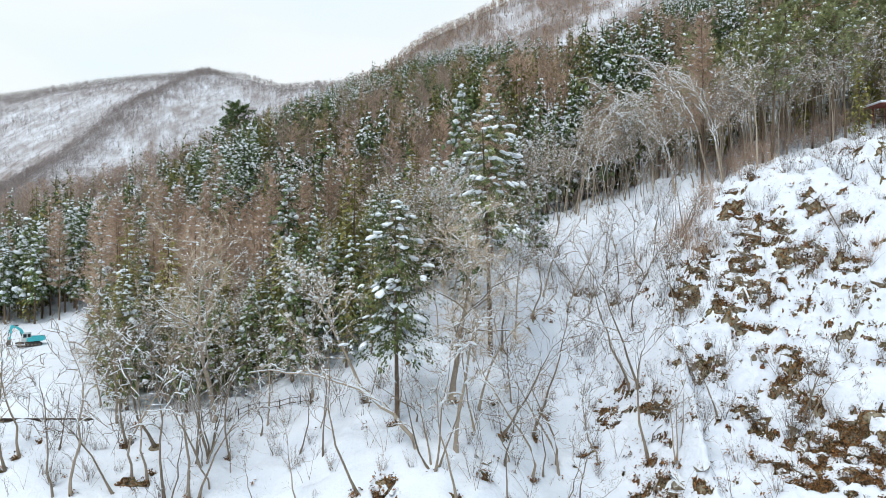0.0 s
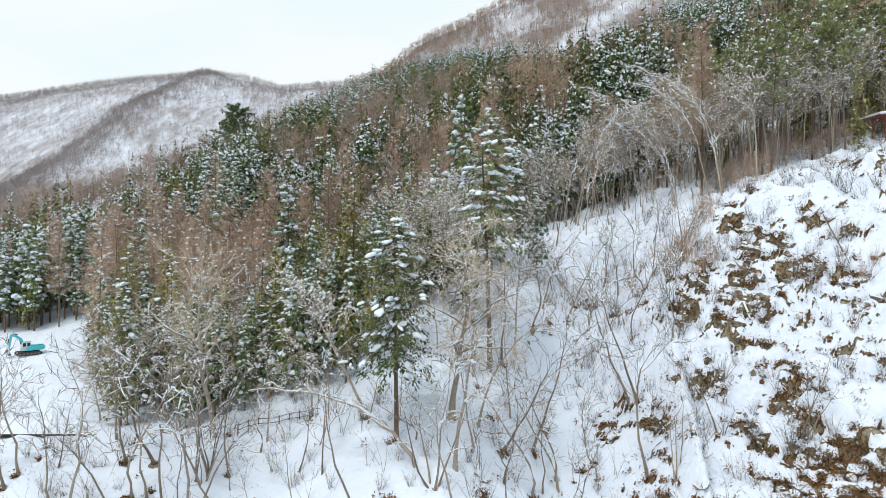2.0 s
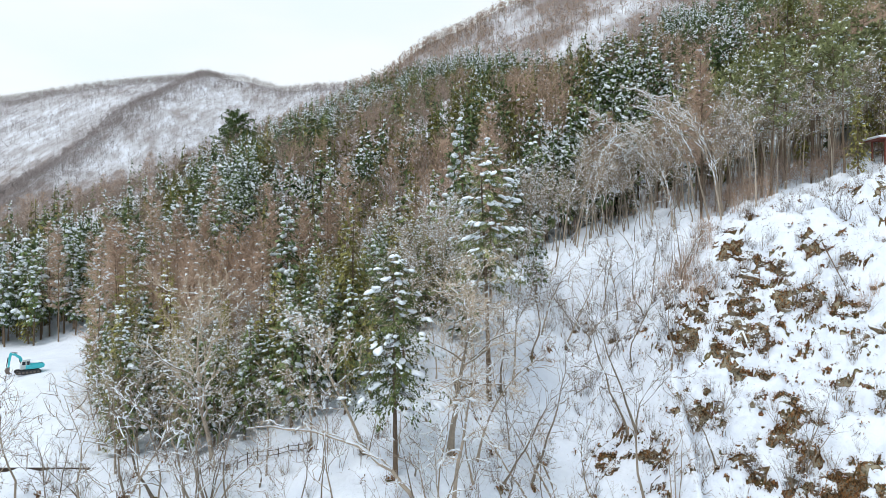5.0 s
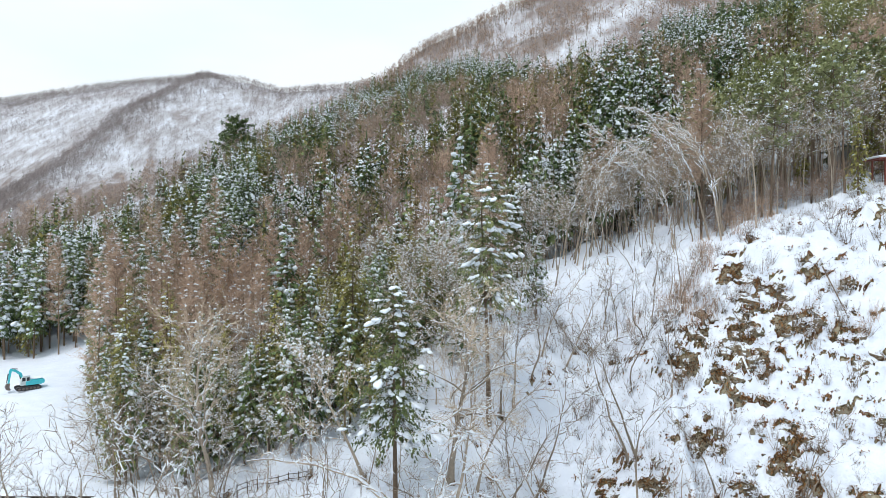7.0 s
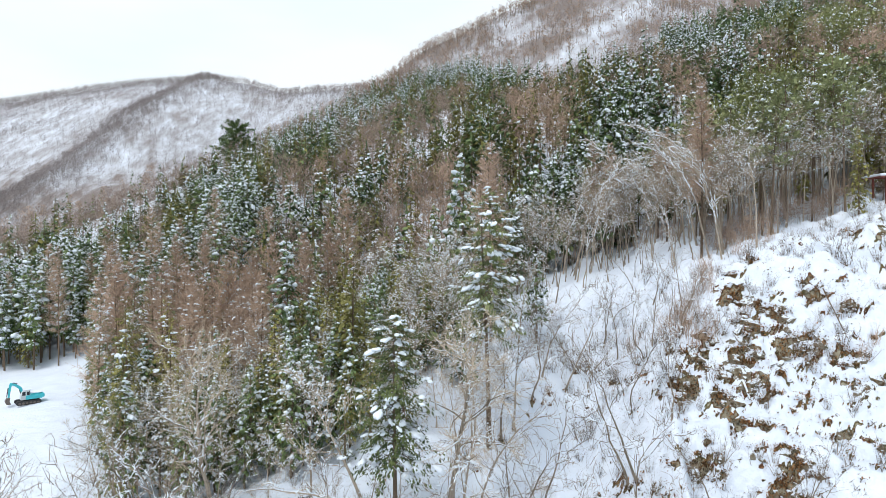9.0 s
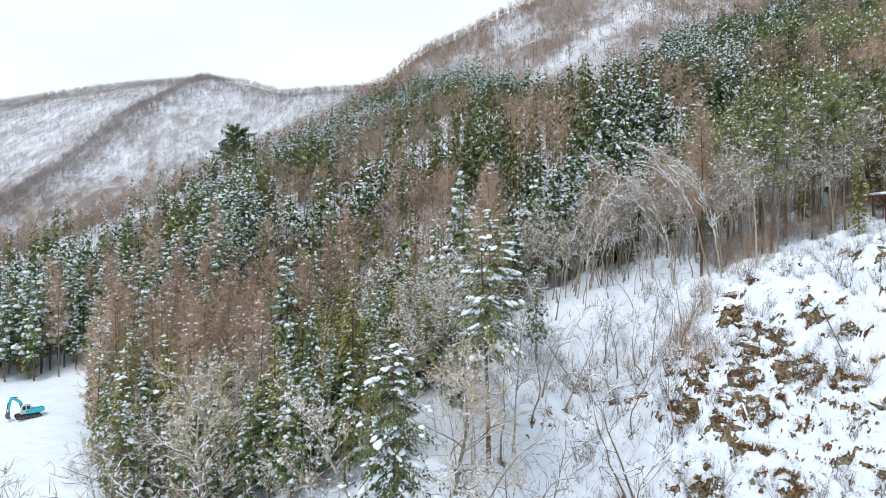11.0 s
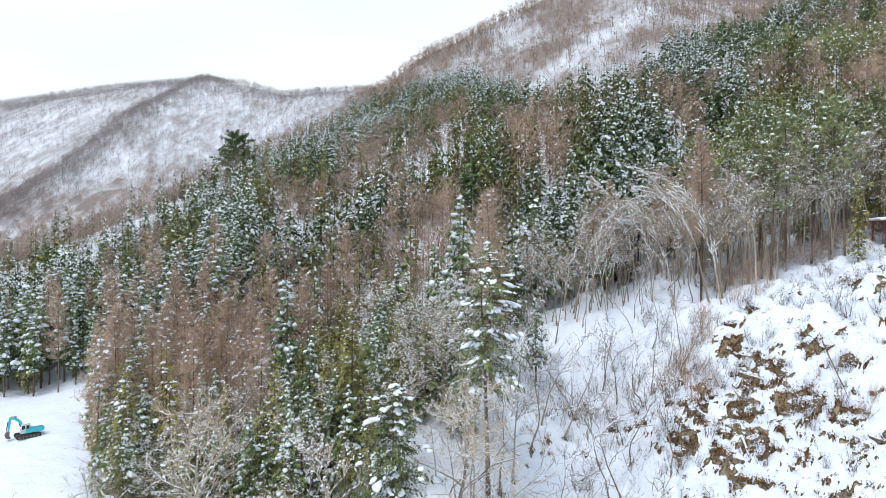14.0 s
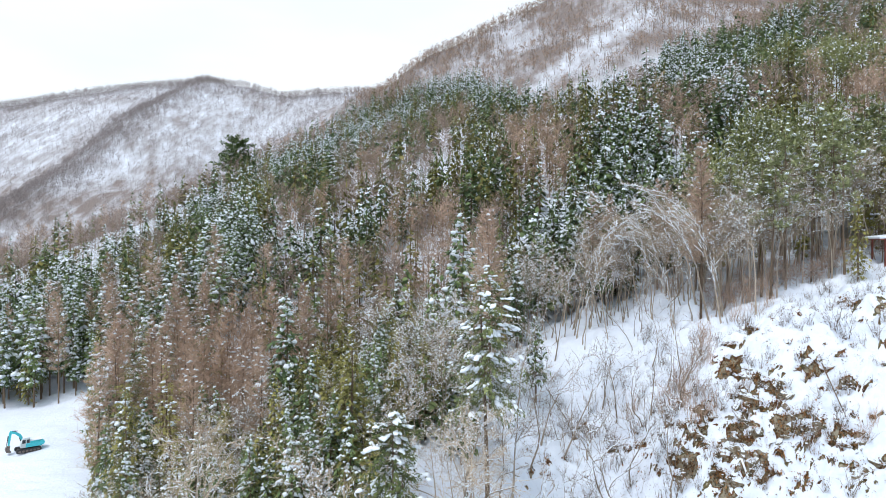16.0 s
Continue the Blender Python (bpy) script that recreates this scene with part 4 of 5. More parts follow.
for x, y, s, k in ((-74.5, 117.5, 1.0, 0), (-69.0, 118.5, 1.05, 1), (-79.5, 121.0, 1.1, 0), (-65.0, 120.5, 0.95, 2), (-84.5, 122.0, 1.0, 1), (-61.5, 119.0, 0.9, 2), (-72.0, 122.5, 1.1, 2), (-88.0, 119.0, 1.0, 0)):
    plant("conifer_tree", CEDAR_SNOWY[0] if k == 1 else CEDAR_EDGE[k // 2], x, y, s * 1.12, x, T_SNOWY)
plant("bare_tree", BARE_LIMB, -1.9, 44.5, 1.0, math.pi - 0.12, ("low leafless tree arched sideways under thick snow", "tree"))
for kind, x, y, s, tilt, way in NEAR_TREES:
    shapes = {"slim": BARE_SLIM, "multi": BARE_MULTI, "mid": BARE_MID, "big": BARE_BIG[1:]}[kind]
    tags = ("leafless tree with several stems from one root", "tree", "bare trees on the slope") if kind == "multi" else T_BARE
    plant("bare_tree", shapes[int(abs(x) * 10) % len(shapes)], x, y, s, x * 2.3, tags, 0.0, tilt, way)
# trees bowed over the head of the gully from both sides, tips towards each other
for x, y, s, a, k in ((31.4, 70.9, 1.0, 3.1, 0), (30.6, 72.2, 1.05, 3.0, 2), (32.2, 72.4, 1.0, 3.2, 0), (29.4, 74.2, 1.0, 3.3, 1), (33.0, 74.0, 1.1, 2.9, 2), (28.0, 76.0, 1.0, 3.0, 0), (30.8, 76.5, 1.1, 3.4, 2), (27.0, 73.4, 0.8, 3.1, 1),
                      (26.0, 78.0, 1.0, 2.6, 3), (17.5, 78.5, 1.0, 0.1, 1), (18.8, 80.5, 1.1, 0.2, 3), (19.0, 81.5, 1.05, 0.4, 1), (17.4, 84.0, 1.2, -0.1, 2), (21.0, 84.0, 1.05, 0.3, 3),
                      (16.4, 86.0, 1.15, 0.2, 0), (22.5, 84.5, 1.05, 0.8, 3), (24.2, 82.0, 1.0, 2.4, 1), (26.0, 84.0, 1.15, 2.8, 0)):
    plant("bare_tree", BARE_BENT[k], x, y, s, a, T_BENT)
plant("conifer_tree", CEDAR_OLIVE[1], 45.4, 69.0, 0.66, 0.0, ("small olive cedar with snow lumps beside the shelter", "conifer"))
plant("bare_tree", BARE_TALL[0], 33.6, 67.6, 0.95, 1.0, T_BARE)


# ---- the wood: separate trees up to the first rise ----
def is_wood(x, y):
    if 46.5 < x < 56 and y < 74.5:
        return False
    if y < 113 and x < 1.3 - 0.57 * y:
        return False
    if x > 6:
        return y > np.interp(x, (6, 12, 20, 27, 31, 34, 60), (77, 84, 88, 85, 74, 70, 72.5))
    return y > 53.5 - 0.15 * x if x > -14 else y > 55.5


# stands of one kind within the wood: kind, x, y, half widths
STANDS = (
    ("larch", -33, 88, 8, 8), ("larch", -25, 90, 6, 6), ("pine", 48, 97, 9, 8), ("pine", 63, 92, 13, 8),
    ("larch", -38, 103, 9, 9), ("larch", -30, 97, 7, 8), ("bare", -13, 105, 7, 8), ("bare", -23, 113, 6, 7), ("larch", 20, 135, 6, 20),
    ("larch", 47, 124, 4, 11), ("bare", -3, 169, 6, 17), ("bare", -22, 149, 4, 15), ("larch", 79, 117, 6, 8), ("bare", 56, 190, 7, 14), ("pine", 88, 150, 11, 26),
    ("pine", 57, 108, 6, 9), ("pine", 64, 105, 7, 11), ("olive", 70, 121, 8, 8), ("olive", 7, 160, 8, 20), ("olive", -13, 76, 5, 9), ("snowy", -35, 214, 17, 30),
    ("snowy", -12, 127, 6, 9), ("snowy", -91, 192, 12, 14), ("snowy", -38, 129, 6, 11), ("snowy", -28, 126, 6, 8), ("snowy", 39, 126, 8, 18), ("snowy", 65, 163, 8, 30),
    ("snowy", 58, 123, 9, 9), ("snowy", 35, 107, 7, 6), ("snowy", -26, 102, 3, 6), ("dark", 100, 200, 16, 40), ("olive", 36, 175, 12, 12),
)


def stand_at(x, y):
    for kind, cx, cy, ax, ay in STANDS:
        if ((x - cx) / ax) ** 2 + ((y - cy) / ay) ** 2 < 1 + 0.5 * float(vnoise(x / 5, y / 5, 7)):
            return kind
    return ""


def kind_of(x, y, r):
    stand = stand_at(x, y)
    if stand and (r * 17) % 1 < 0.7:
        return stand
    patch = float(vnoise(x / 17, y / 17, 5)) + 0.5 * float(vnoise(x / 7, y / 7, 6))
    if x > -3 and y < 68 and x < 8:
        return "bare"
    if x < -6 and y < 68:
        return "bare" if r < 0.32 else "olive" if r < 0.62 else "dark"
    if x < -40:
        return "dark" if r < 0.62 else "olive" if r < 0.84 else "snowy" if r < 0.9 else "larch"
    if x < 10 and y < 66:
        return "bare" if r < 0.55 else "olive" if r < 0.8 else "dark"
    if x < 10 and y < 92:
        if patch < -0.3:
            return "snowy" if r < 0.35 else "dark" if r < 0.6 else "olive" if r < 0.75 else "bare"
        return "bare" if r < 0.5 else "larch" if r < 0.6 else "olive" if r < 0.8 else "dark"
    if x > 12 and y < 74:
        return "tall" if r < 0.6 or x < 36 else "pine"
    if 6 < x <= 33 and y < 97:
        return "tall" if r < 0.5 else "bare" if r < 0.72 else "larch" if r < 0.86 else "snowy" if r < 0.95 else "dark"
    if x > 33 and y < 100:
        return "pine" if r < 0.3 else "tall" if r < 0.8 else "bare" if r < 0.96 else "olive"
    if patch > 0.4:
        return "larch" if r < 0.45 else "tall" if r < 0.7 else "dark"
    if patch < -0.35:
        return "snowy" if r < 0.45 else "dark" if r < 0.75 else "olive"
    return "dark" if r < 0.36 else "olive" if r < 0.62 else "snowy" if r < 0.84 else "tall"


KINDS = {"bare": ("bare_tree", BARE_MID, T_BARE), "tall": ("bare_tree", BARE_TALL, T_BARE), "dark": ("conifer_tree", CEDAR_DARK, T_DARK),
         "olive": ("conifer_tree", CEDAR_OLIVE, T_OLIVE), "snowy": ("conifer_tree", CEDAR_SNOWY, T_SNOWY), "larch": ("larch_tree", LARCH, T_LARCH), "pine": ("pine_tree", PINE, T_PINE)}
class Wood:
    """Many trees joined into one mesh."""

    def __init__(self, name, mats, label, category):
        self.name, self.mats, self.label, self.category = name, mats, label, category
        self.v, self.t, self.m, self.n = [], [], [], 0

    def add(self, shape, x, y, z, s, turn, wide=1.0):
        c, q = math.cos(turn) * s * wide, math.sin(turn) * s * wide
        for k, (v, t) in enumerate(shape):
            w = np.empty_like(v)
            w[:, 0], w[:, 1], w[:, 2] = v[:, 0] * c - v[:, 1] * q + x, v[:, 0] * q + v[:, 1] * c + y, v[:, 2] * s + z
            self.v.append(w)
            self.t.append(t + self.n)
            self.m.append(np.full(len(t), k))
            self.n += len(v)

    def build(self):
        me = tri_mesh(self.name, np.concatenate(self.v), np.concatenate(self.t), self.mats, np.concatenate(self.m))
        return tagged(new(self.name, me), self.label, self.category, kind="stuff")


def shape_of(parts):
    """The arrays of a tree's parts, to join it into a wood."""
    out = []
    for _, me in parts:
        v, t = np.empty(3 * len(me.vertices), np.float32), np.empty(3 * len(me.polygons), np.int32)
        me.vertices.foreach_get("co", v)
        me.loops.foreach_get("vertex_index", t)
        out.append((v.reshape(-1, 3).astype(float), t.reshape(-1, 3).astype(int)))
    return out


bare_back = Wood("bare_thicket", [BARK_GREY, TWIG, SNOW], "leafless broadleaf trees standing thick inside the wood", "wood")
rng = np.random.RandomState(77)
NEAR_END = 90.0
y = 51.0
while y < 134:
    x = -0.75 * y - 3
    while x < 0.75 * y + 4:
        gap = 2.3 if y < 72 and x < 8 else 2.2 if y < 85 and x > 8 else 3.3
        px, py, r, s, v = x + rng.uniform(-1.2, 1.2), y + rng.uniform(-1.2, 1.2), rng.rand(), rng.uniform(0.68, 1.04), rng.randint(12)
        x += gap
        if not is_wood(px, py) or (abs(px - 51) < 3.4 and abs(py - 72) < 2.4) or (abs(px - 55.3) < 2.6 and abs(py - 85) < 2.2) or py > NEAR_END and px > -38:
            continue
        if -3 < px < 8 and py < 68 and r < 0.45:
            continue
        kind = kind_of(px, py, r)
        name, shapes, tags = KINDS[kind]
        if name == "bare_tree" and py > (76 if px < 8 else 75):
            if v % 5 < 2:
                continue
            bare_back.add(shape_of(shapes[v % len(shapes)]), px, py, ground_z(px, py), s, v + 3 * r)
            continue
        low = 0.78 if py < 66 and px < 8 else 1.25 if kind == "pine" else 1.15 if kind == "larch" else 0.92 if py < 80 else 1.0
        if py < 61 and kind == "olive":
            shapes = CEDAR_CLOSE
        if px < -40 and kind == "dark":
            shapes = CEDAR_EDGE
        plant(name, shapes[v % len(shapes)], px, py, s * low, v + 3 * r, tags, 0.0, 0.09 * r if "bare" in name else 0.0, 40 * r)
    y += 2.3 if y < 72 else 2.7
for _ in range(230):
    px, py = rng.uniform(10, 62), rng.uniform(69, 92)
    if (abs(px - 51) < 3.4 and abs(py - 72) < 2.4) or (abs(px - 55.3) < 2.6 and abs(py - 85) < 2.2) or not is_wood(px, py):
        continue
    plant("bare_tree", BARE_TALL[rng.randint(3)], px, py, rng.uniform(0.6, 0.95), rng.uniform(0, 6), T_BARE, 0.0, rng.uniform(0, 0.12), rng.uniform(0, 6))
# thin trunks at the head of the gully, in front of the wood
for k in range(44):
    px, py = rng.uniform(13.5, 30), rng.uniform(75, 88)
    plant("bare_tree", BARE_TALL[k % 3] if k % 3 else BARE_SLIM[k % 6], px, py, rng.uniform(0.5, 0.85), rng.uniform(0, 6), T_BARE, 0.0, rng.uniform(0, 0.16), rng.uniform(0, 6))
# thin saplings and young trees over the gully and the foot of the slope
for k in range(60):
    px, py = (rng.uniform(-35, 27), rng.uniform(43.0, 74)) if k < 46 else (rng.uniform(-32, 12), rng.uniform(42.0, 49))
    if px < 6 and py > 51 or px > 19 and py < 62 or ground_z(px, py) < -6:
        continue
    plant("bare_tree", BARE_SLIM[rng.randint(6)], px, py, rng.uniform(0.35, 0.8), rng.uniform(0, 6), T_BARE, 0.0, rng.uniform(0, 0.3), rng.uniform(0, 6))


# ---- the wood further up, and the bare hills: too many to count ----
def far_conifer(seed, boughs, snowy, wide=2.7, heap=1.0):
    r = np.random.RandomState(seed)
    wood, leaf, snow = Soup(), Soup(), Soup()
    wood.spike((0, 0, -0.5), (0, 0, 14), 0.17)
    for i in range(boughs):
        g = (i + r.uniform(-1, 1)) / boughs
        g = min(0.97, max(0.0, g))
        reach = wide * (1 - g) ** 0.75 * min(1, 0.6 + 2 * g) + 0.3
        a = 2.4 * i + r.uniform(-0.6, 0.6)
        d = unit((math.cos(a), math.sin(a), -0.6 + 0.4 * g + r.uniform(-0.25, 0.25)))
        p = np.array((0, 0, 2.5 + 12.3 * g)) + d * 0.1
        ln = reach * r.uniform(0.6, 1.25)
        close = boughs > 30
        for _ in range(3 if close else 2):
            size = 0.72 if close else 1.0
            leaf.spray(p + d * r.uniform(0, 0.3 if size == 1 else 0.5) * ln, unit(d + r.normal(0, 0.4, 3)), size * ln * r.uniform(0.6, 0.95), size * (0.2 * ln + 0.12), 0.25, r)
        if r.rand() < snowy:
            for _ in range(r.randint(1, 5)):
                w = min(0.31, 0.15 * heap * r.lognormal(0, 0.5)) * (0.6 + 0.2 * ln)
                snow.lump(p + d * r.uniform(0.25, 1.0) * ln + r.normal(0, 0.12, 3) + (0, 0, 0.12), w * r.uniform(0.8, 1.3), w, w * r.uniform(0.9, 1.7), r, a + r.normal(0, 0.9), d[2] + r.normal(0, 0.3))
    leaf.spike((0, 0, 12.8), (0, 0, 14.8), 0.16)
    return [wood.arrays(), leaf.arrays(), snow.arrays()]


def far_bare(seed, tall, twigs, r_twig, wide, stem=0.008):
    r = np.random.RandomState(seed)
    wood, fine = Soup(), Soup()
    wood.spike((0, 0, -0.5), (r.normal(0, 0.3), r.normal(0, 0.3), tall), stem * tall)
    for _ in range(twigs):
        f = r.uniform(0.3, 0.97)
        a = r.uniform(0, 6.28)
        out = 0.42 * wide * math.sin(math.pi * (0.15 + 0.8 * f)) * math.sqrt(r.rand())
        p = np.array((out * math.cos(a), out * math.sin(a), f * tall))
        d = unit((0.6 * math.cos(a), 0.6 * math.sin(a), 0.7) + r.normal(0, 0.5, 3))
        fine.blade(p, p + d * 0.3 * wide * r.uniform(0.6, 1.3), r_twig)
    return [wood.arrays(), fine.arrays()]


def far_pine(seed):
    """A pine seen far off: bare stem and a loose round crown of tufts."""
    r = np.random.RandomState(seed)
    wood, leaf, snow = Soup(), Soup(), Soup()
    wood.spike((0, 0, -0.5), (0.4, 0, 13), 0.2)
    for _ in range(150):
        u = unit(r.normal(0, 1, 3)) * (r.rand() ** 0.4)
        c = np.array((3.0 * u[0], 3.0 * u[1], 10.0 + 4.0 * u[2]))
        for _ in range(3):
            leaf.spray(c, unit(r.normal(0, 1, 3) + (0, 0, 0.4)), r.uniform(0.35, 0.8), 0.13, 0.1, r)
        if r.rand() < 0.22:
            snow.lump(c + (0, 0, 0.2), 0.22, 0.18, 0.17, r, r.uniform(0, 6))
    return [wood.arrays(), leaf.arrays(), snow.arrays()]


FARP = [far_pine(s) for s in (61, 62)]
MIDF = [far_conifer(s, 42, w) for s, w in ((1, 0.03), (2, 0.14), (3, 0.35), (20, 0.6))]
FARF = [far_conifer(s, 22, w, 3.1) for s, w in ((4, 0.04), (5, 0.15), (6, 0.35), (21, 0.65))]
FARF_SNOW = [far_conifer(s, 22, 0.9, 3.2, 1.4) for s in (7, 8)]
MIDF_SNOW = [far_conifer(s, 42, 0.78, 2.8, 1.3) for s in (9, 10)]
FARB = [far_bare(s, 13, 150, 0.065, 6.5) for s in (11, 12, 13)]
FARL = [far_bare(s, 15, 190, 0.06, 5.0) for s in (14, 15)]
HILLB = [far_bare(s, 6.0, 9, 0.13, 3.6, 0.012) for s in (16, 17, 18, 19)]
MOUNTB = [far_bare(s, 5.6, 11, 0.14, 4.4, 0.024) for s in (24, 25, 26)]

wood_dark = Wood("conifer_wood", [BARK_BROWN, NEEDLE, SNOW], "snow-flecked dark conifer wood covering the hillside", "wood")
wood_olive = Wood("olive_conifer_wood", [BARK_BROWN, NEEDLE_OLIVE, SNOW], "olive green cedars scattered through the hillside wood", "wood")
wood_mid = Wood("green_conifer_wood", [BARK_BROWN, NEEDLE_MIX, SNOW], "green conifers scattered through the hillside wood", "wood")
wood_pine = Wood("pine_wood", [BARK_BROWN, NEEDLE_SOFT, SNOW], "bright olive pines on the upper hillside", "wood")
wood_bare = Wood("bare_wood", [BARK_GREY, TWIG_HILL], "leafless grey-brown broadleaf wood on the hillside", "wood")
wood_larch = Wood("larch_wood", [BARK_BROWN, TWIG_RED], "leafless reddish-brown larches on the hillside", "wood")
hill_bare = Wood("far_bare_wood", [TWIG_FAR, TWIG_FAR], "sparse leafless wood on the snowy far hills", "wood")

# low brush under the trees at the wood's edge
BRUSH = [far_bare(s, 9, 60, 0.09, 7.0) for s in (22, 23)]
for k in range(800):
    px, py = (rng.uniform(25, 62), rng.uniform(67.5, 76)) if k < 450 else (rng.uniform(6, 62), rng.uniform(73, 97))
    if is_wood(px, py - 1.0) and not (abs(px - 51) < 3.4 and abs(py - 72) < 2.4):
        (wood_larch if k % 4 == 0 else wood_bare).add(BRUSH[k % 2], px, py, ground_z(px, py), rng.uniform(0.15, 0.36), rng.uniform(0, 6))
# young conifers in the shade between the taller trees
for k in range(134):
    px, py = (rng.uniform(20, 33), rng.uniform(90, 101)) if k < 14 else (rng.uniform(-32, 3), rng.uniform(61, 76))
    if is_wood(px, py):
        (wood_dark, wood_dark, wood_mid, wood_olive)[k % 4].add(MIDF[k % 3], px, py, ground_z(px, py), rng.uniform(0.3, 0.62), rng.uniform(0, 6), 1.4)
y = NEAR_END
while y < 350:
    gap = 3.0 if y < 150 else 3.35
    x = -0.74 * y - 5
    while x < 0.74 * y + 5:
        px, py, r, s, v = x + rng.uniform(-1.5, 1.5), y + rng.uniform(-1.5, 1.5), rng.rand(), rng.uniform(0.36, 0.92), rng.randint(12)
        x += gap * rng.uniform(0.75, 1.25)
        if not is_wood(px, py) or py > crest(px) + 14 or (px < -38 and py < 134) or (px < -100 and py < 150):
            continue
        near = py < 150
        if near:
            s += 0.18
        patch = float(vnoise(px / 26, py / 34, 5)) + 0.6 * float(vnoise(px / 9, py / 11, 6))
        z, turn = ground_z(px, py), 37.0 * r
        if z < -2:
            continue
        stand = stand_at(px, py) if (r * 17) % 1 < 0.76 else ""
        if stand == "pine":
            wood_pine.add(FARP[v % 2], px, py, z, s, turn)
        elif stand == "snowy":
            wood_dark.add((MIDF_SNOW if near else FARF_SNOW)[v % 2], px, py, z, s, turn, 0.9 + 0.09 * (v % 7))
        elif stand in ("olive", "dark"):
            (wood_olive if stand == "olive" else wood_dark).add((MIDF if near else FARF)[1 + v % 2], px, py, z, s, turn)
        elif stand in ("larch", "bare"):
            (wood_larch if stand == "larch" else wood_bare).add((FARL if stand == "larch" else FARB)[v % 2], px, py, z, s * (1.08 if stand == "larch" else 1.0), turn)
        elif patch > 0.42 or (px < -112 and py > crest(px) - 24 and r < 0.8) or (px < -72 and py > crest(px) - 9 and r < 0.7):
            k = 0.7 if py < 135 else 0.2
            (wood_larch if r < k else wood_bare).add((FARL if r < k else FARB)[v % 2], px, py, z, s, turn)
        elif patch < (-0.33 if near else -0.18) and r < 0.8:
            wood_dark.add((MIDF_SNOW if near else FARF_SNOW)[v % 2], px, py, z, s, turn, 0.9 + 0.09 * (v % 7))
        elif r < 0.1:
            wood_bare.add(FARB[v % 3], px, py, z, s, turn)
        else:
            w = wood_olive if (r < (0.56 if px < 45 else 0.45) and patch > -0.25) else wood_mid if (r * 13) % 1 < 0.45 else wood_dark
            k = int(np.clip(1.35 - 3.2 * patch + (r * 29) % 1 * 1.6 - 0.8, 0, 3))
            w.add((MIDF if near else FARF)[k], px, py, z, s, turn, 0.9 + 0.09 * (v % 7))
    y += gap

mount_bare = Wood("mountain_wood", [BARK_GREY, TWIG_RED], "close-set leafless brown wood on the mountain", "wood")


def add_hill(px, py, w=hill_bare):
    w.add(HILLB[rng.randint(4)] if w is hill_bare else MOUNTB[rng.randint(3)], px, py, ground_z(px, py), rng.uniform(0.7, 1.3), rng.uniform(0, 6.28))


# the far hill's face, its crest, and the spur that runs down it
for _ in range(21000):
    px, py = rng.uniform(-640, -60), 790 - 380 * rng.rand()
    if abs(px) < 0.76 * py and vnoise(px / 30, py / 45, 9) < rng.uniform(-0.5, 1.4):
        add_hill(px, py)
for _ in range(5200):
    add_hill(rng.uniform(-600, -60), 792 - abs(rng.normal(0, 22)))
for _ in range(4200):
    s = 1.1 * rng.rand() ** 0.8
    add_hill(-281 - 45 * s + rng.normal(0, 12), 790 - 312 * s)
for _ in range(1500):
    add_hill(rng.uniform(-60, 330), rng.normal(452, 6), mount_bare)
# the brown mountain: close-set but for a few snowy clearings
for _ in range(10500):
    px, py = rng.uniform(-70, 330), rng.uniform(325, 470)
    if 45 < px < 120 and 345 < py < 438 and rng.rand() < 0.3:
        continue
    if vnoise(px / 26, py / 32, 10) < rng.uniform(0.1, 1.1) or px < 35:
        add_hill(px, py, mount_bare if rng.rand() < 0.75 else hill_bare)
for w in (bare_back, wood_pine, wood_dark, wood_mid, wood_olive, wood_bare, wood_larch, hill_bare, mount_bare):
    w.build()
# the great pine that stands above the crest
plant("pine_tree", PINE_GREAT, -84.3, 257.0, 1.12, 0.0, ("large dark round-crowned pine above the hill's crest", "pine"))


# ---- rocks, leaf litter and shrubs on the steep face ----
def rock_mesh(seed):
    """An angular block: the hull of a handful of points, chipped along its edges."""
    r = np.random.RandomState(seed)
    bm = bmesh.new()
    for _ in range(16):
        bm.verts.new(unit(r.normal(0, 1, 3)) * r.uniform(0.75, 1.15))
    bmesh.ops.convex_hull(bm, input=bm.verts[:])
    bmesh.ops.delete(bm, geom=[v for v in bm.verts if not v.link_faces], context="VERTS")
    bmesh.ops.triangulate(bm, faces=bm.faces[:])
    bmesh.ops.subdivide_edges(bm, edges=bm.edges[:], cuts=2, use_grid_fill=True)
    for v in bm.verts:
        v.co *= 1 + 0.10 * noise.noise(v.co * 2.3 + Vector((seed, 0, 0))) + r.normal(0, 0.025)
    bmesh.ops.triangulate(bm, faces=bm.faces[:])
    me = bpy.data.meshes.new("rock")
    bm.to_mesh(me)
    bm.free()
    me.materials.append(ROCK)
    return me


ROCKS = [rock_mesh(s) for s in range(6)]


def normal_at(x, y):
    e = 0.8
    return Vector((ground_z(x - e, y) - ground_z(x + e, y), ground_z(x, y - e) - ground_z(x, y + e), 2 * e)).normalized()


def lay_rock(x, y, size, flat, r):
    nrm = normal_at(x, y)
    ob = new("rock", ROCKS[r.randint(6)])
    turn = nrm.to_track_quat("Z", "Y").to_matrix().to_4x4()
    ob.matrix_world = (Matrix.Translation(Vector((x, y, ground_z(x, y))) - nrm * size * flat * 0.35) @ turn @ Matrix.Rotation(r.uniform(0, 6.28), 4, "Z")
                       @ Matrix.Diagonal((size * r.uniform(0.8, 1.4), size * r.uniform(0.6, 1.0), size * flat, 1)))
    return tagged(ob, "weathered brown-grey rock breaking through the snow", "rock", "rocks on the steep face")


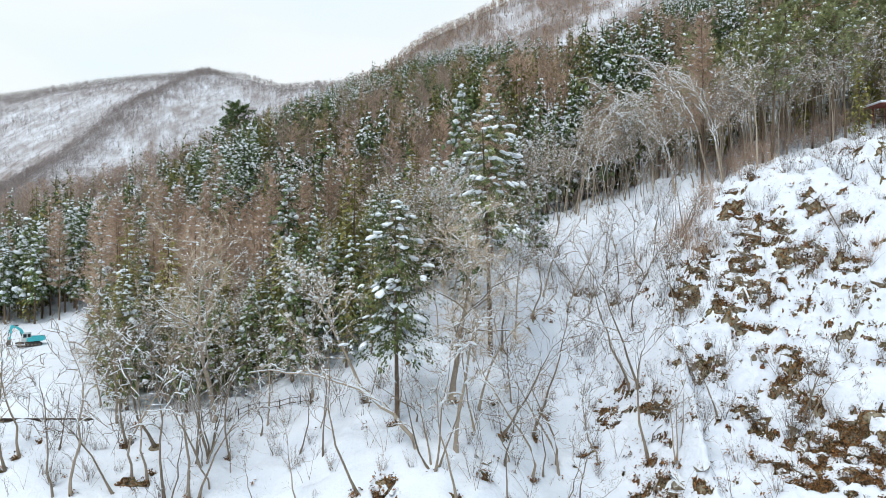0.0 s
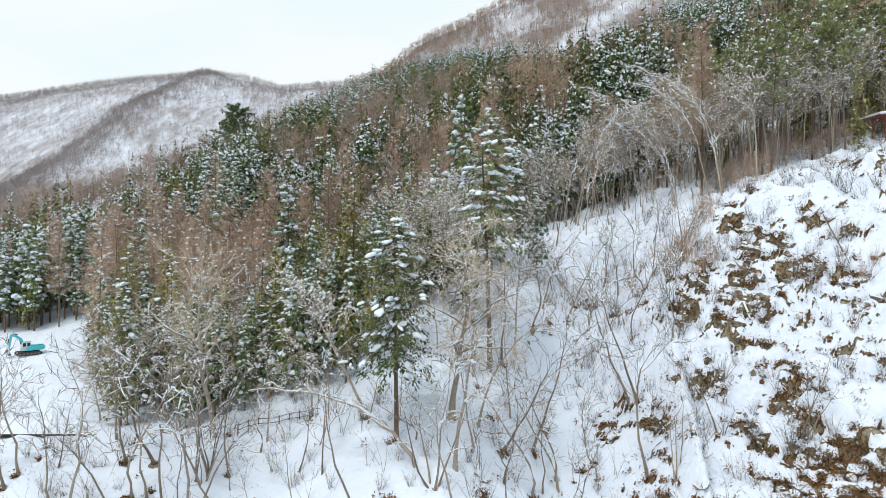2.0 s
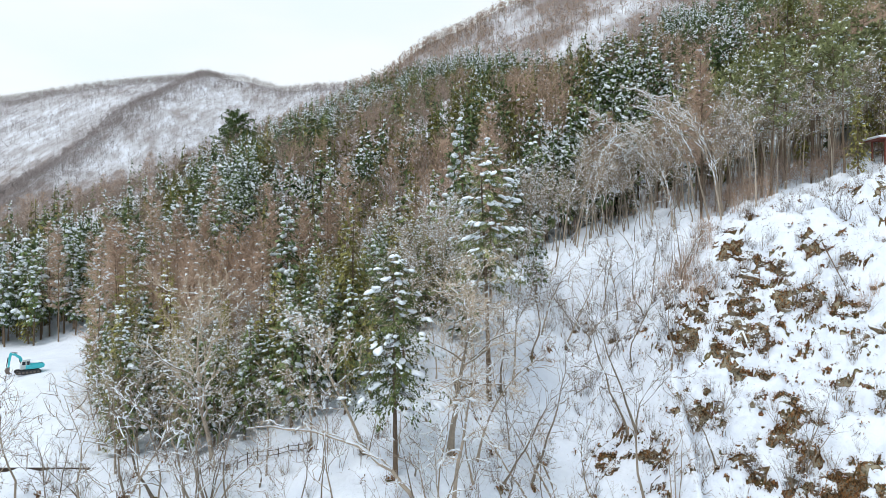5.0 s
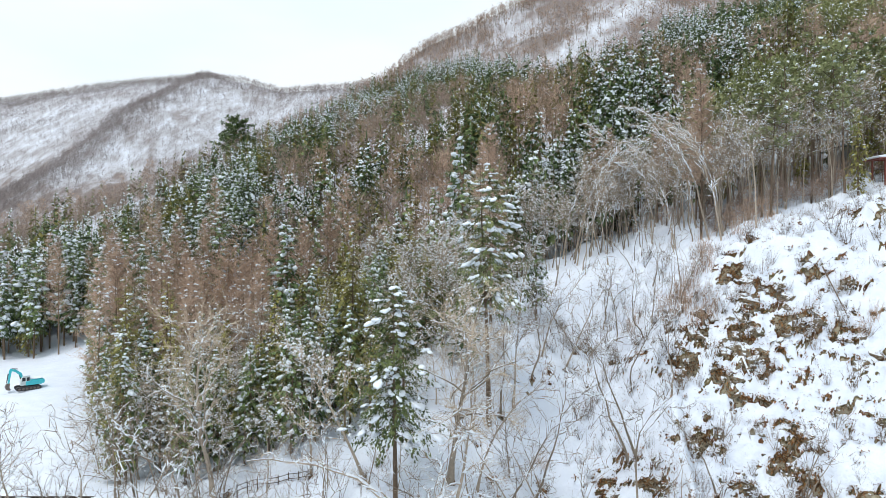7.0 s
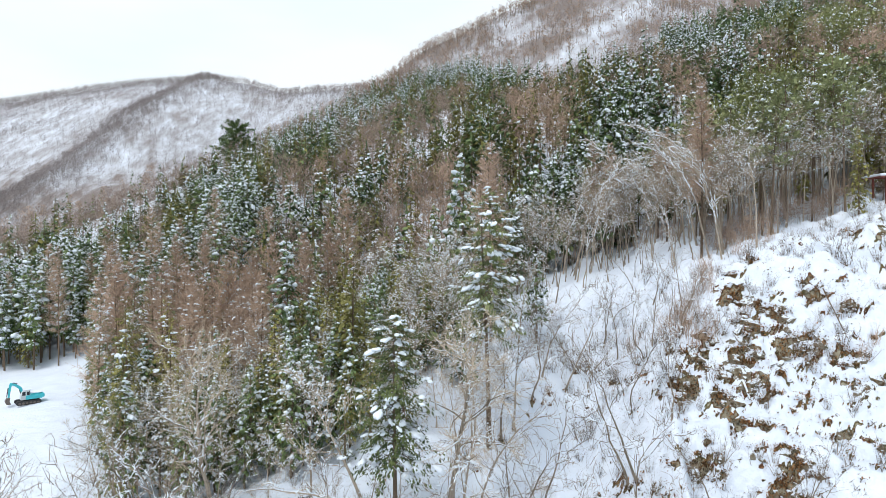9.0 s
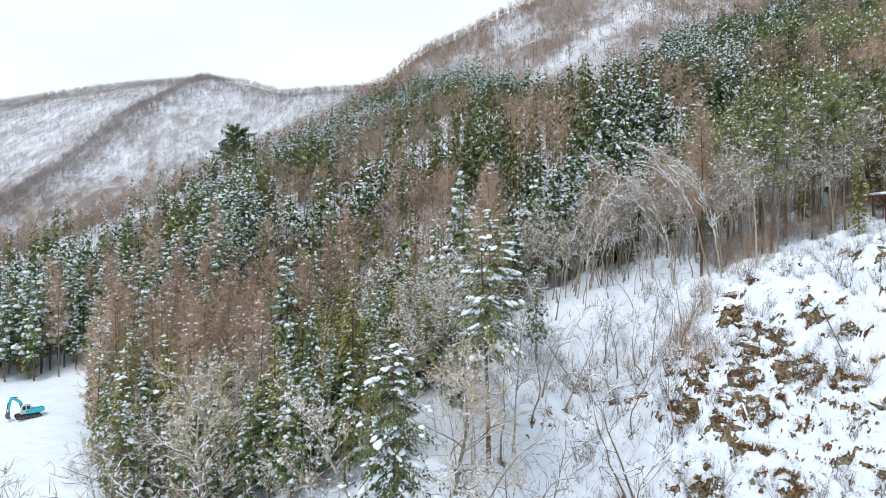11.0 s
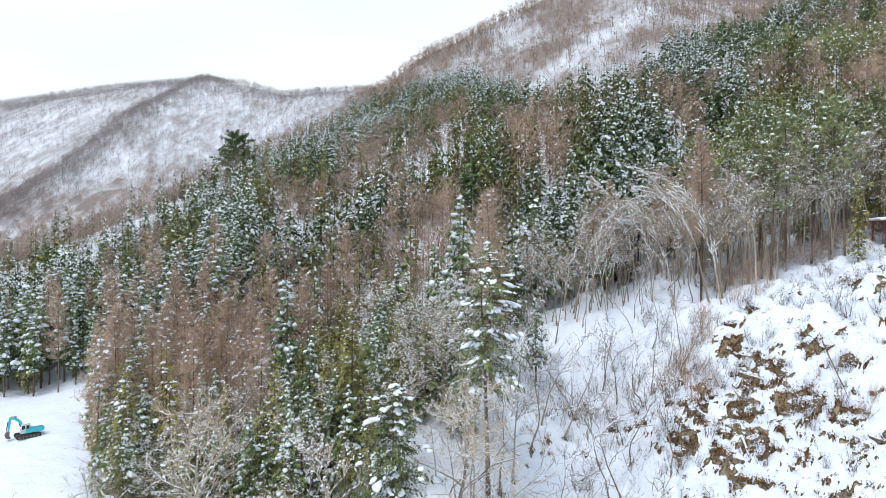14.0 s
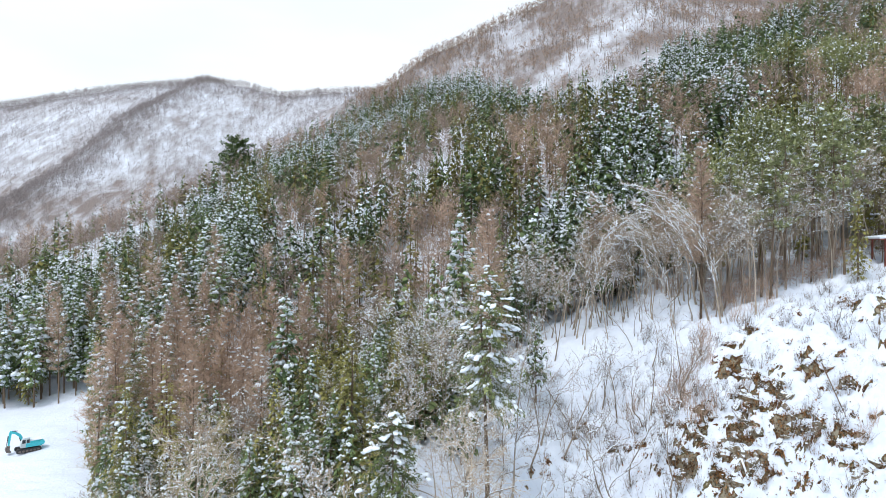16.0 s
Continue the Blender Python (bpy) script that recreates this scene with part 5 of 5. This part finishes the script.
r = np.random.RandomState(5)
for cx, cy, w in PATCHES:
    for _ in range(2 if w < 1.3 else 4):
        lay_rock(cx + r.normal(0, w * 0.5), cy + r.normal(0, w * 0.3), w * r.uniform(0.2, 0.5), r.uniform(0.3, 0.5), r)


def clump(soup, x, y, many, r):
    nrm = np.array(normal_at(x, y))
    c = np.array((x, y, ground_z(x, y)))
    for _ in range(many):
        q = c + r.normal(0, 0.14, 3)
        soup.spray(q - nrm * 0.05, unit(nrm * 0.8 + r.normal(0, 0.7, 3) - (0, 0, 0.6)), r.uniform(0.1, 0.36), r.uniform(0.03, 0.08), 0.3, r)


def litter():
    """Dead leaves and grass showing through the snow in ragged clumps."""
    r = np.random.RandomState(8)
    soup = Soup()
    made = 0
    while made < 5200:
        x, y = r.uniform(-34, 42, 4000), r.uniform(41, 76, 4000)
        bare = bare_ground(x, y, height(x, y))
        for k in np.nonzero(bare > 0.05)[0]:
            made += 1
            clump(soup, x[k], y[k], r.randint(3, 8), r)
    # single tufts that stand through thin snow all over the steep face
    for _ in range(2600):
        x, y = r.uniform(15, 46), r.uniform(44, 68)
        if vnoise(x / 1.7, y / 1.2, 27) > -0.1:
            clump(soup, x, y, r.randint(1, 4), r)
    return tagged(new("leaf_litter", soup.mesh("leaf_litter", [LITTER])), "brown dead leaves and grass showing through snow", "leaf litter", kind="stuff")


litter()


def sprigs():
    """Dead stalks and low twigs that stick out of the snow on the open slopes."""
    r = np.random.RandomState(9)
    soup = Soup()
    for _ in range(5200):
        x, y = (r.uniform(16, 50), r.uniform(44, 72)) if r.rand() < 0.72 else (r.uniform(-34, 16), r.uniform(42, 70))
        if vnoise(x / 2.2, y / 1.6, 17) + 0.6 * vnoise(x / 0.8, y / 0.7, 18) < 0.05 or x < 4 and y > 51:
            continue
        p = np.array((x, y, ground_z(x, y) - 0.35))
        for _ in range(r.randint(2, 6)):
            q = p + (*r.normal(0, 0.12, 2), 0)
            soup.spike(q, q + unit(r.normal(0, 0.6, 3) + (0, -0.25, 0.8)) * r.uniform(0.45, 0.95), r.uniform(0.012, 0.024))
    return tagged(new("dead_stalks", soup.mesh("dead_stalks", [TWIG_DARK])), "brown dead stalks and twigs poking through snow", "dead stalks", kind="stuff")


sprigs()


def fallen_log(a, b, r0, r1, snowy):
    root = new("fallen_log")
    pts = np.array([np.array((*a, ground_z(*a) + 0.1)) * (1 - t) + np.array((*b, ground_z(*b) + 0.15)) * t for t in np.linspace(0, 1, 7)])
    for q in pts[1:-1]:
        q[2] = max(q[2], ground_z(q[0], q[1]) + 0.05)
    s = Soup()
    s.tube(pts, np.linspace(r0, r1, 7), 6)
    part("log", s.mesh("log", [BARK_BROWN]), root)
    if snowy:
        s = Soup()
        s.tube(pts + (0, -0.02, r0), np.linspace(r0, r1, 7) * 1.25, 6, 0.7)
        part("snow_cover", s.mesh("snow_cover", [SNOW], True), root)
    return tagged(root, "thin fallen trunk lying down the snowy slope", "log", "fallen logs")


fallen_log((36.7, 61.0), (36.9, 57.3), 0.055, 0.04, False)
fallen_log((27.3, 57.4), (27.5, 56.5), 0.1, 0.08, True)
made = 0
while made < 150:
    x, y = r.uniform(-34, 56), r.uniform(43, 76)
    if x < 5 and made % 3:
        continue
    if x < -25 and y > 52 or ground_z(x, y) < -6.5:
        continue
    made += 1
    plant("shrub", SHRUB[made % 2], x, y, r.uniform(0.4, 0.95), r.uniform(0, 6), T_SHRUB)
for _ in range(45):
    x, y = r.uniform(-34, 5), r.uniform(42, 50.5)
    plant("shrub", SHRUB[r.randint(2)], x, y, r.uniform(0.4, 1.0), r.uniform(0, 6), T_SHRUB)
brush = Wood("low_brush", [TWIG_DARK, SNOW], "thin leafless saplings and low brush in snow", "brush")
for _ in range(170):
    x, y = r.uniform(-34, 27), r.uniform(42, 73)
    if x < 5 and y > 52 or ground_z(x, y) < -5.5:
        continue
    brush.add(shape_of(WHIP[r.randint(3)]), x, y, ground_z(x, y), r.uniform(0.5, 1.3), r.uniform(0, 6))
for _ in range(70):
    x, y = r.uniform(17, 48), r.uniform(47.5, 63)
    plant("shrub", SHRUB[r.randint(2)], x, y, r.uniform(0.7, 1.7), r.uniform(0, 6), T_SHRUB)
for _ in range(80):
    x, y = r.uniform(28, 50), r.uniform(56, 71)
    brush.add(shape_of(SHRUB[r.randint(2)]), x, y, ground_z(x, y), r.uniform(0.35, 0.9), r.uniform(0, 6))
for _ in range(70):
    x, y = r.uniform(9, 28), r.uniform(58, 78)
    brush.add(shape_of(SHRUB[r.randint(2)] if r.rand() < 0.45 else WHIP[r.randint(3)]), x, y, ground_z(x, y), r.uniform(0.5, 1.3), r.uniform(0, 6))
for _ in range(14):
    x, y = r.uniform(12, 27), r.uniform(61, 74)
    plant("shrub", SHRUB[r.randint(2)], x, y, r.uniform(0.7, 1.4), r.uniform(0, 6), T_SHRUB)
for _ in range(10):
    plant("bare_tree", BARE_SLIM[r.randint(6)], r.uniform(12, 25), r.uniform(64, 78), r.uniform(0.4, 0.7), r.uniform(0, 6), T_BARE, 0.0, r.uniform(0, 0.25), r.uniform(0, 6))
for x, y, s in ((25.0, 64.8, 1.1), (26.6, 65.4, 1.2), (23.8, 65.8, 1.0), (27.8, 66.6, 1.0), (31.5, 67.5, 1.0), (33.5, 68.0, 0.9), (9.0, 57.0, 0.7), (29.0, 69.5, 1.0), (36.0, 69.5, 0.9), (22.5, 63.5, 0.9), (24.2, 63.0, 1.0), (25.6, 62.2, 0.9), (26.8, 63.6, 0.9), (37.5, 56.2, 0.7), (38.8, 56.8, 0.7), (20.5, 68.0, 1.0),
                (24.2, 60.4, 1.1), (23.8, 62.0, 1.2), (25.7, 60.9, 1.0), (24.9, 65.4, 1.3)):
    plant("shrub", SHRUB_RED[int(x) % 2], x, y, s, x, T_SHRUBR)

brush.build()


# ---- built things ----
def box(bm, sx, sy, sz, m=None, bevel=0.03):
    got = bmesh.ops.create_cube(bm, size=1.0, matrix=(m or Matrix()) @ Matrix.Diagonal((sx, sy, sz, 1)))
    if bevel:
        edges = list({e for v in got["verts"] for e in v.link_edges})
        bmesh.ops.bevel(bm, geom=edges, offset=bevel, segments=2, affect="EDGES", profile=0.6)


def bm_part(name, bm, mat, parent, label=""):
    me = bpy.data.meshes.new(name)
    bm.to_mesh(me)
    bm.free()
    me.materials.append(mat)
    return part(name, me, parent, label)


def extruded(bm, outline, width, y0=0.0):
    """A plate cut to an outline in x and z, of the given width along y."""
    front = [bm.verts.new((x, y0 - width / 2, z)) for x, z in outline]
    back = [bm.verts.new((x, y0 + width / 2, z)) for x, z in outline]
    bm.faces.new(front[::-1])
    bm.faces.new(back)
    for i in range(len(outline)):
        j = (i + 1) % len(outline)
        bm.faces.new((front[i], front[j], back[j], back[i]))
    bmesh.ops.bevel(bm, geom=bm.edges[:], offset=0.03, segments=1, affect="EDGES")
    bmesh.ops.recalc_face_normals(bm, faces=bm.faces[:])


def excavator(x, y, turn):
    root = new("excavator")
    for side in (-0.95, 0.95):
        bm = bmesh.new()
        ring = [(1.55 + 0.36 * math.cos(a), 0.38 + 0.36 * math.sin(a)) for a in np.linspace(-1.57, 1.57, 7)]
        ring += [(-1.55 + 0.36 * math.cos(a), 0.38 + 0.36 * math.sin(a)) for a in np.linspace(1.57, 4.71, 7)]
        extruded(bm, ring, 0.5, side)
        track = bm_part("track", bm, STEEL_DARK, root, "dark steel crawler track")
        for wx in np.linspace(-1.4, 1.4, 6):
            bm = bmesh.new()
            bmesh.ops.create_cone(bm, segments=14, radius1=0.2, radius2=0.2, depth=0.54, cap_ends=True, matrix=pose(wx, side, 0.34, 90))
            bm_part("roller", bm, STEEL_RUST, track)
    bm = bmesh.new()
    box(bm, 1.6, 1.5, 0.4, pose(0, 0, 0.55))
    bm_part("undercarriage", bm, STEEL_DARK, root)
    bm = bmesh.new()
    box(bm, 2.5, 2.35, 0.75, pose(0.75, 0, 1.28), 0.08)
    body = bm_part("body", bm, TEAL, root, "teal painted engine housing")
    bm = bmesh.new()
    box(bm, 1.5, 2.0, 0.25, pose(0.9, 0, 1.76), 0.07)
    bm_part("hood", bm, TEAL, body)
    bm = bmesh.new()
    extruded(bm, [(1.75, 0.95), (2.3, 1.05), (2.42, 1.5), (2.25, 1.75), (1.75, 1.75)], 2.3)
    bm_part("counterweight", bm, TEAL, root)
    bm = bmesh.new()
    extruded(bm, [(-1.25, 0.95), (0.2, 0.95), (0.2, 2.55), (-0.75, 2.55), (-1.25, 1.75)], 0.95, -0.65)
    cab = bm_part("cab", bm, CAB_WHITE, root, "pale cab with dark windows")
    for cx, sx in ((-0.75, 0.5), (-0.12, 0.45)):
        bm = bmesh.new()
        box(bm, sx, 0.03, 0.62, pose(cx, -1.14, 2.0), 0.01)
        bm_part("window", bm, GLASS, cab)
    bm = bmesh.new()
    box(bm, 1.25, 0.95, 0.12, pose(-0.2, -0.65, 2.62), 0.05)
    box(bm, 1.8, 1.9, 0.12, pose(1.2, 0, 1.93), 0.05)
    bm_part("snow_cover", bm, SNOW, root, "snow lying on roof and hood")
    bm = bmesh.new()
    extruded(bm, [(-0.6, 1.2), (-0.25, 1.35), (-0.95, 3.05), (-1.75, 3.7), (-2.45, 3.75), (-2.45, 3.5), (-1.9, 3.35), (-1.3, 2.8)], 0.36, 0.25)
    boom = bm_part("boom", bm, TEAL, root)
    bm = bmesh.new()
    extruded(bm, [(-2.2, 3.85), (-2.55, 3.95), (-2.75, 3.5), (-2.95, 1.35), (-2.7, 1.3), (-2.4, 3.3)], 0.3, 0.25)
    bm_part("stick", bm, TEAL, root)
    bm = bmesh.new()
    extruded(bm, [(-2.6, 1.4), (-3.1, 1.35), (-3.35, 0.85), (-3.2, 0.35), (-2.75, 0.15), (-2.45, 0.3), (-2.75, 0.7)], 0.85, 0.25)
    bm_part("bucket", bm, STEEL_RUST, root, "worn brown steel bucket")
    for p, q in (((-0.85, 1.35), (-1.25, 2.6)), ((-1.5, 3.75), (-2.35, 3.9)), ((-2.85, 3.1), (-3.1, 1.5))):
        s = Soup()
        s.tube([(p[0], 0.25, p[1]), ((p[0] + q[0]) / 2, 0.25, (p[1] + q[1]) / 2), (q[0], 0.25, q[1])], (0.08, 0.08, 0.05), 8)
        part("cylinder", s.mesh("cylinder", [STEEL_DARK]), boom)
    root.matrix_world = pose(x, y, ground_z(x, y) - 0.05, 0, 0, turn) @ Matrix.Diagonal((0.82, 0.82, 0.82, 1))
    return tagged(root, "teal crawler excavator parked on the snowy field", "excavator")


excavator(-60.1, 91.8, 42)


def guard_beam():
    root = new("guard_beam")
    z = 0.05
    bm = bmesh.new()
    box(bm, 17.0, 0.16, 0.08, pose(-36.7, 51.6, z + 0.22), 0.01)
    box(bm, 17.0, 0.16, 0.08, pose(-36.7, 51.6, z - 0.04), 0.01)
    box(bm, 16.98, 0.05, 0.24, pose(-36.7, 51.6, z + 0.09), 0.0)
    bm_part("beam", bm, WOOD_DARK, root)
    for x in np.arange(-44.6, -28, 4.05):
        bm = bmesh.new()
        low = ground_z(x, 51.6) - 0.3
        box(bm, 0.14, 0.14, z - low, pose(x, 51.62, (z + low) / 2 - 0.085), 0.01)
        bm_part("post", bm, WOOD_DARK, root)
    bm = bmesh.new()
    box(bm, 16.9, 0.15, 0.04, pose(-36.7, 51.6, z + 0.282), 0.015)
    bm_part("snow_cover", bm, SNOW, root)
    return tagged(root, "dark brown beam barrier low over the snow", "barrier")


guard_beam()


def fence():
    root = new("fence")
    line = [(-17.0 + 0.85 * k, 52.6 + 0.02 * k) for k in range(8)]
    tops = []
    for x, y in line:
        z = ground_z(x, y)
        bm = bmesh.new()
        box(bm, 0.08, 0.08, 1.2, pose(x, y, z + 0.35), 0.012)
        bm_part("post", bm, WOOD_DARK, root)
        tops.append((x, y, z))
    for up in (0.82, 0.42):
        for a, b in zip(tops[:-1], tops[1:]):
            s = Soup()
            s.tube([(a[0], a[1] - 0.07, a[2] + up), (b[0], b[1] - 0.07, b[2] + up)], (0.03, 0.03), 6)
            part("rail", s.mesh("rail", [WOOD_DARK]), root)
    return tagged(root, "dark timber post and rail fence along the path", "fence")


fence()


def shelter(x, y, z):
    """An open shelter: red-brown posts and beams under a flat snowy roof."""
    root = new("shelter")
    for px in (0.9, 3.6):
        for py in (-1.1, 1.1):
            bm = bmesh.new()
            box(bm, 0.16, 0.16, 3.4, pose(px, py, 0.1), 0.015)
            bm_part("post", bm, RED_WALL, root)
    for py in (-1.1, 1.1):
        bm = bmesh.new()
        box(bm, 4.3, 0.12, 0.2, pose(2.2, py, 1.9), 0.015)
        bm_part("beam", bm, RED_WALL, root)
    bm = bmesh.new()
    box(bm, 5.0, 3.2, 0.1, pose(2.4, 0, 2.06, 0, -6), 0.02)
    roof = bm_part("roof", bm, RED_WALL, root)
    bm = bmesh.new()
    box(bm, 4.95, 3.15, 0.3, pose(2.4, 0, 2.27, 0, -6), 0.12)
    bm_part("snow_cover", bm, SNOW, roof)
    bm = bmesh.new()
    box(bm, 2.4, 0.4, 0.06, pose(2.3, 0.7, 0.75), 0.01)
    bm_part("bench", bm, WOOD_DARK, root)
    root.matrix_world = pose(x, y, z)
    return tagged(root, "open red-brown timber shelter under a snowy roof", "shelter")


shelter(49.9, 73.6, 28.9)


def shed(x, y):
    root = new("shed")
    for k in range(9):
        bm = bmesh.new()
        box(bm, 0.385, 2.6, 3.2, pose(-1.6 + 0.4 * k, 0, 1.5), 0.01)
        bm_part("panel", bm, GREY_SHEET, root)
    bm = bmesh.new()
    box(bm, 4.0, 3.0, 0.12, pose(0, 0, 3.2, 5), 0.02)
    roof = bm_part("roof", bm, STEEL_DARK, root)
    bm = bmesh.new()
    box(bm, 3.95, 2.95, 0.25, pose(0, 0, 3.39, 5), 0.1)
    bm_part("snow_cover", bm, SNOW, roof)
    root.matrix_world = pose(x, y, ground_z(x, y) - 0.2)
    return tagged(root, "grey sheet-metal shed among the trees", "shed")


shed(55.3, 85.0)
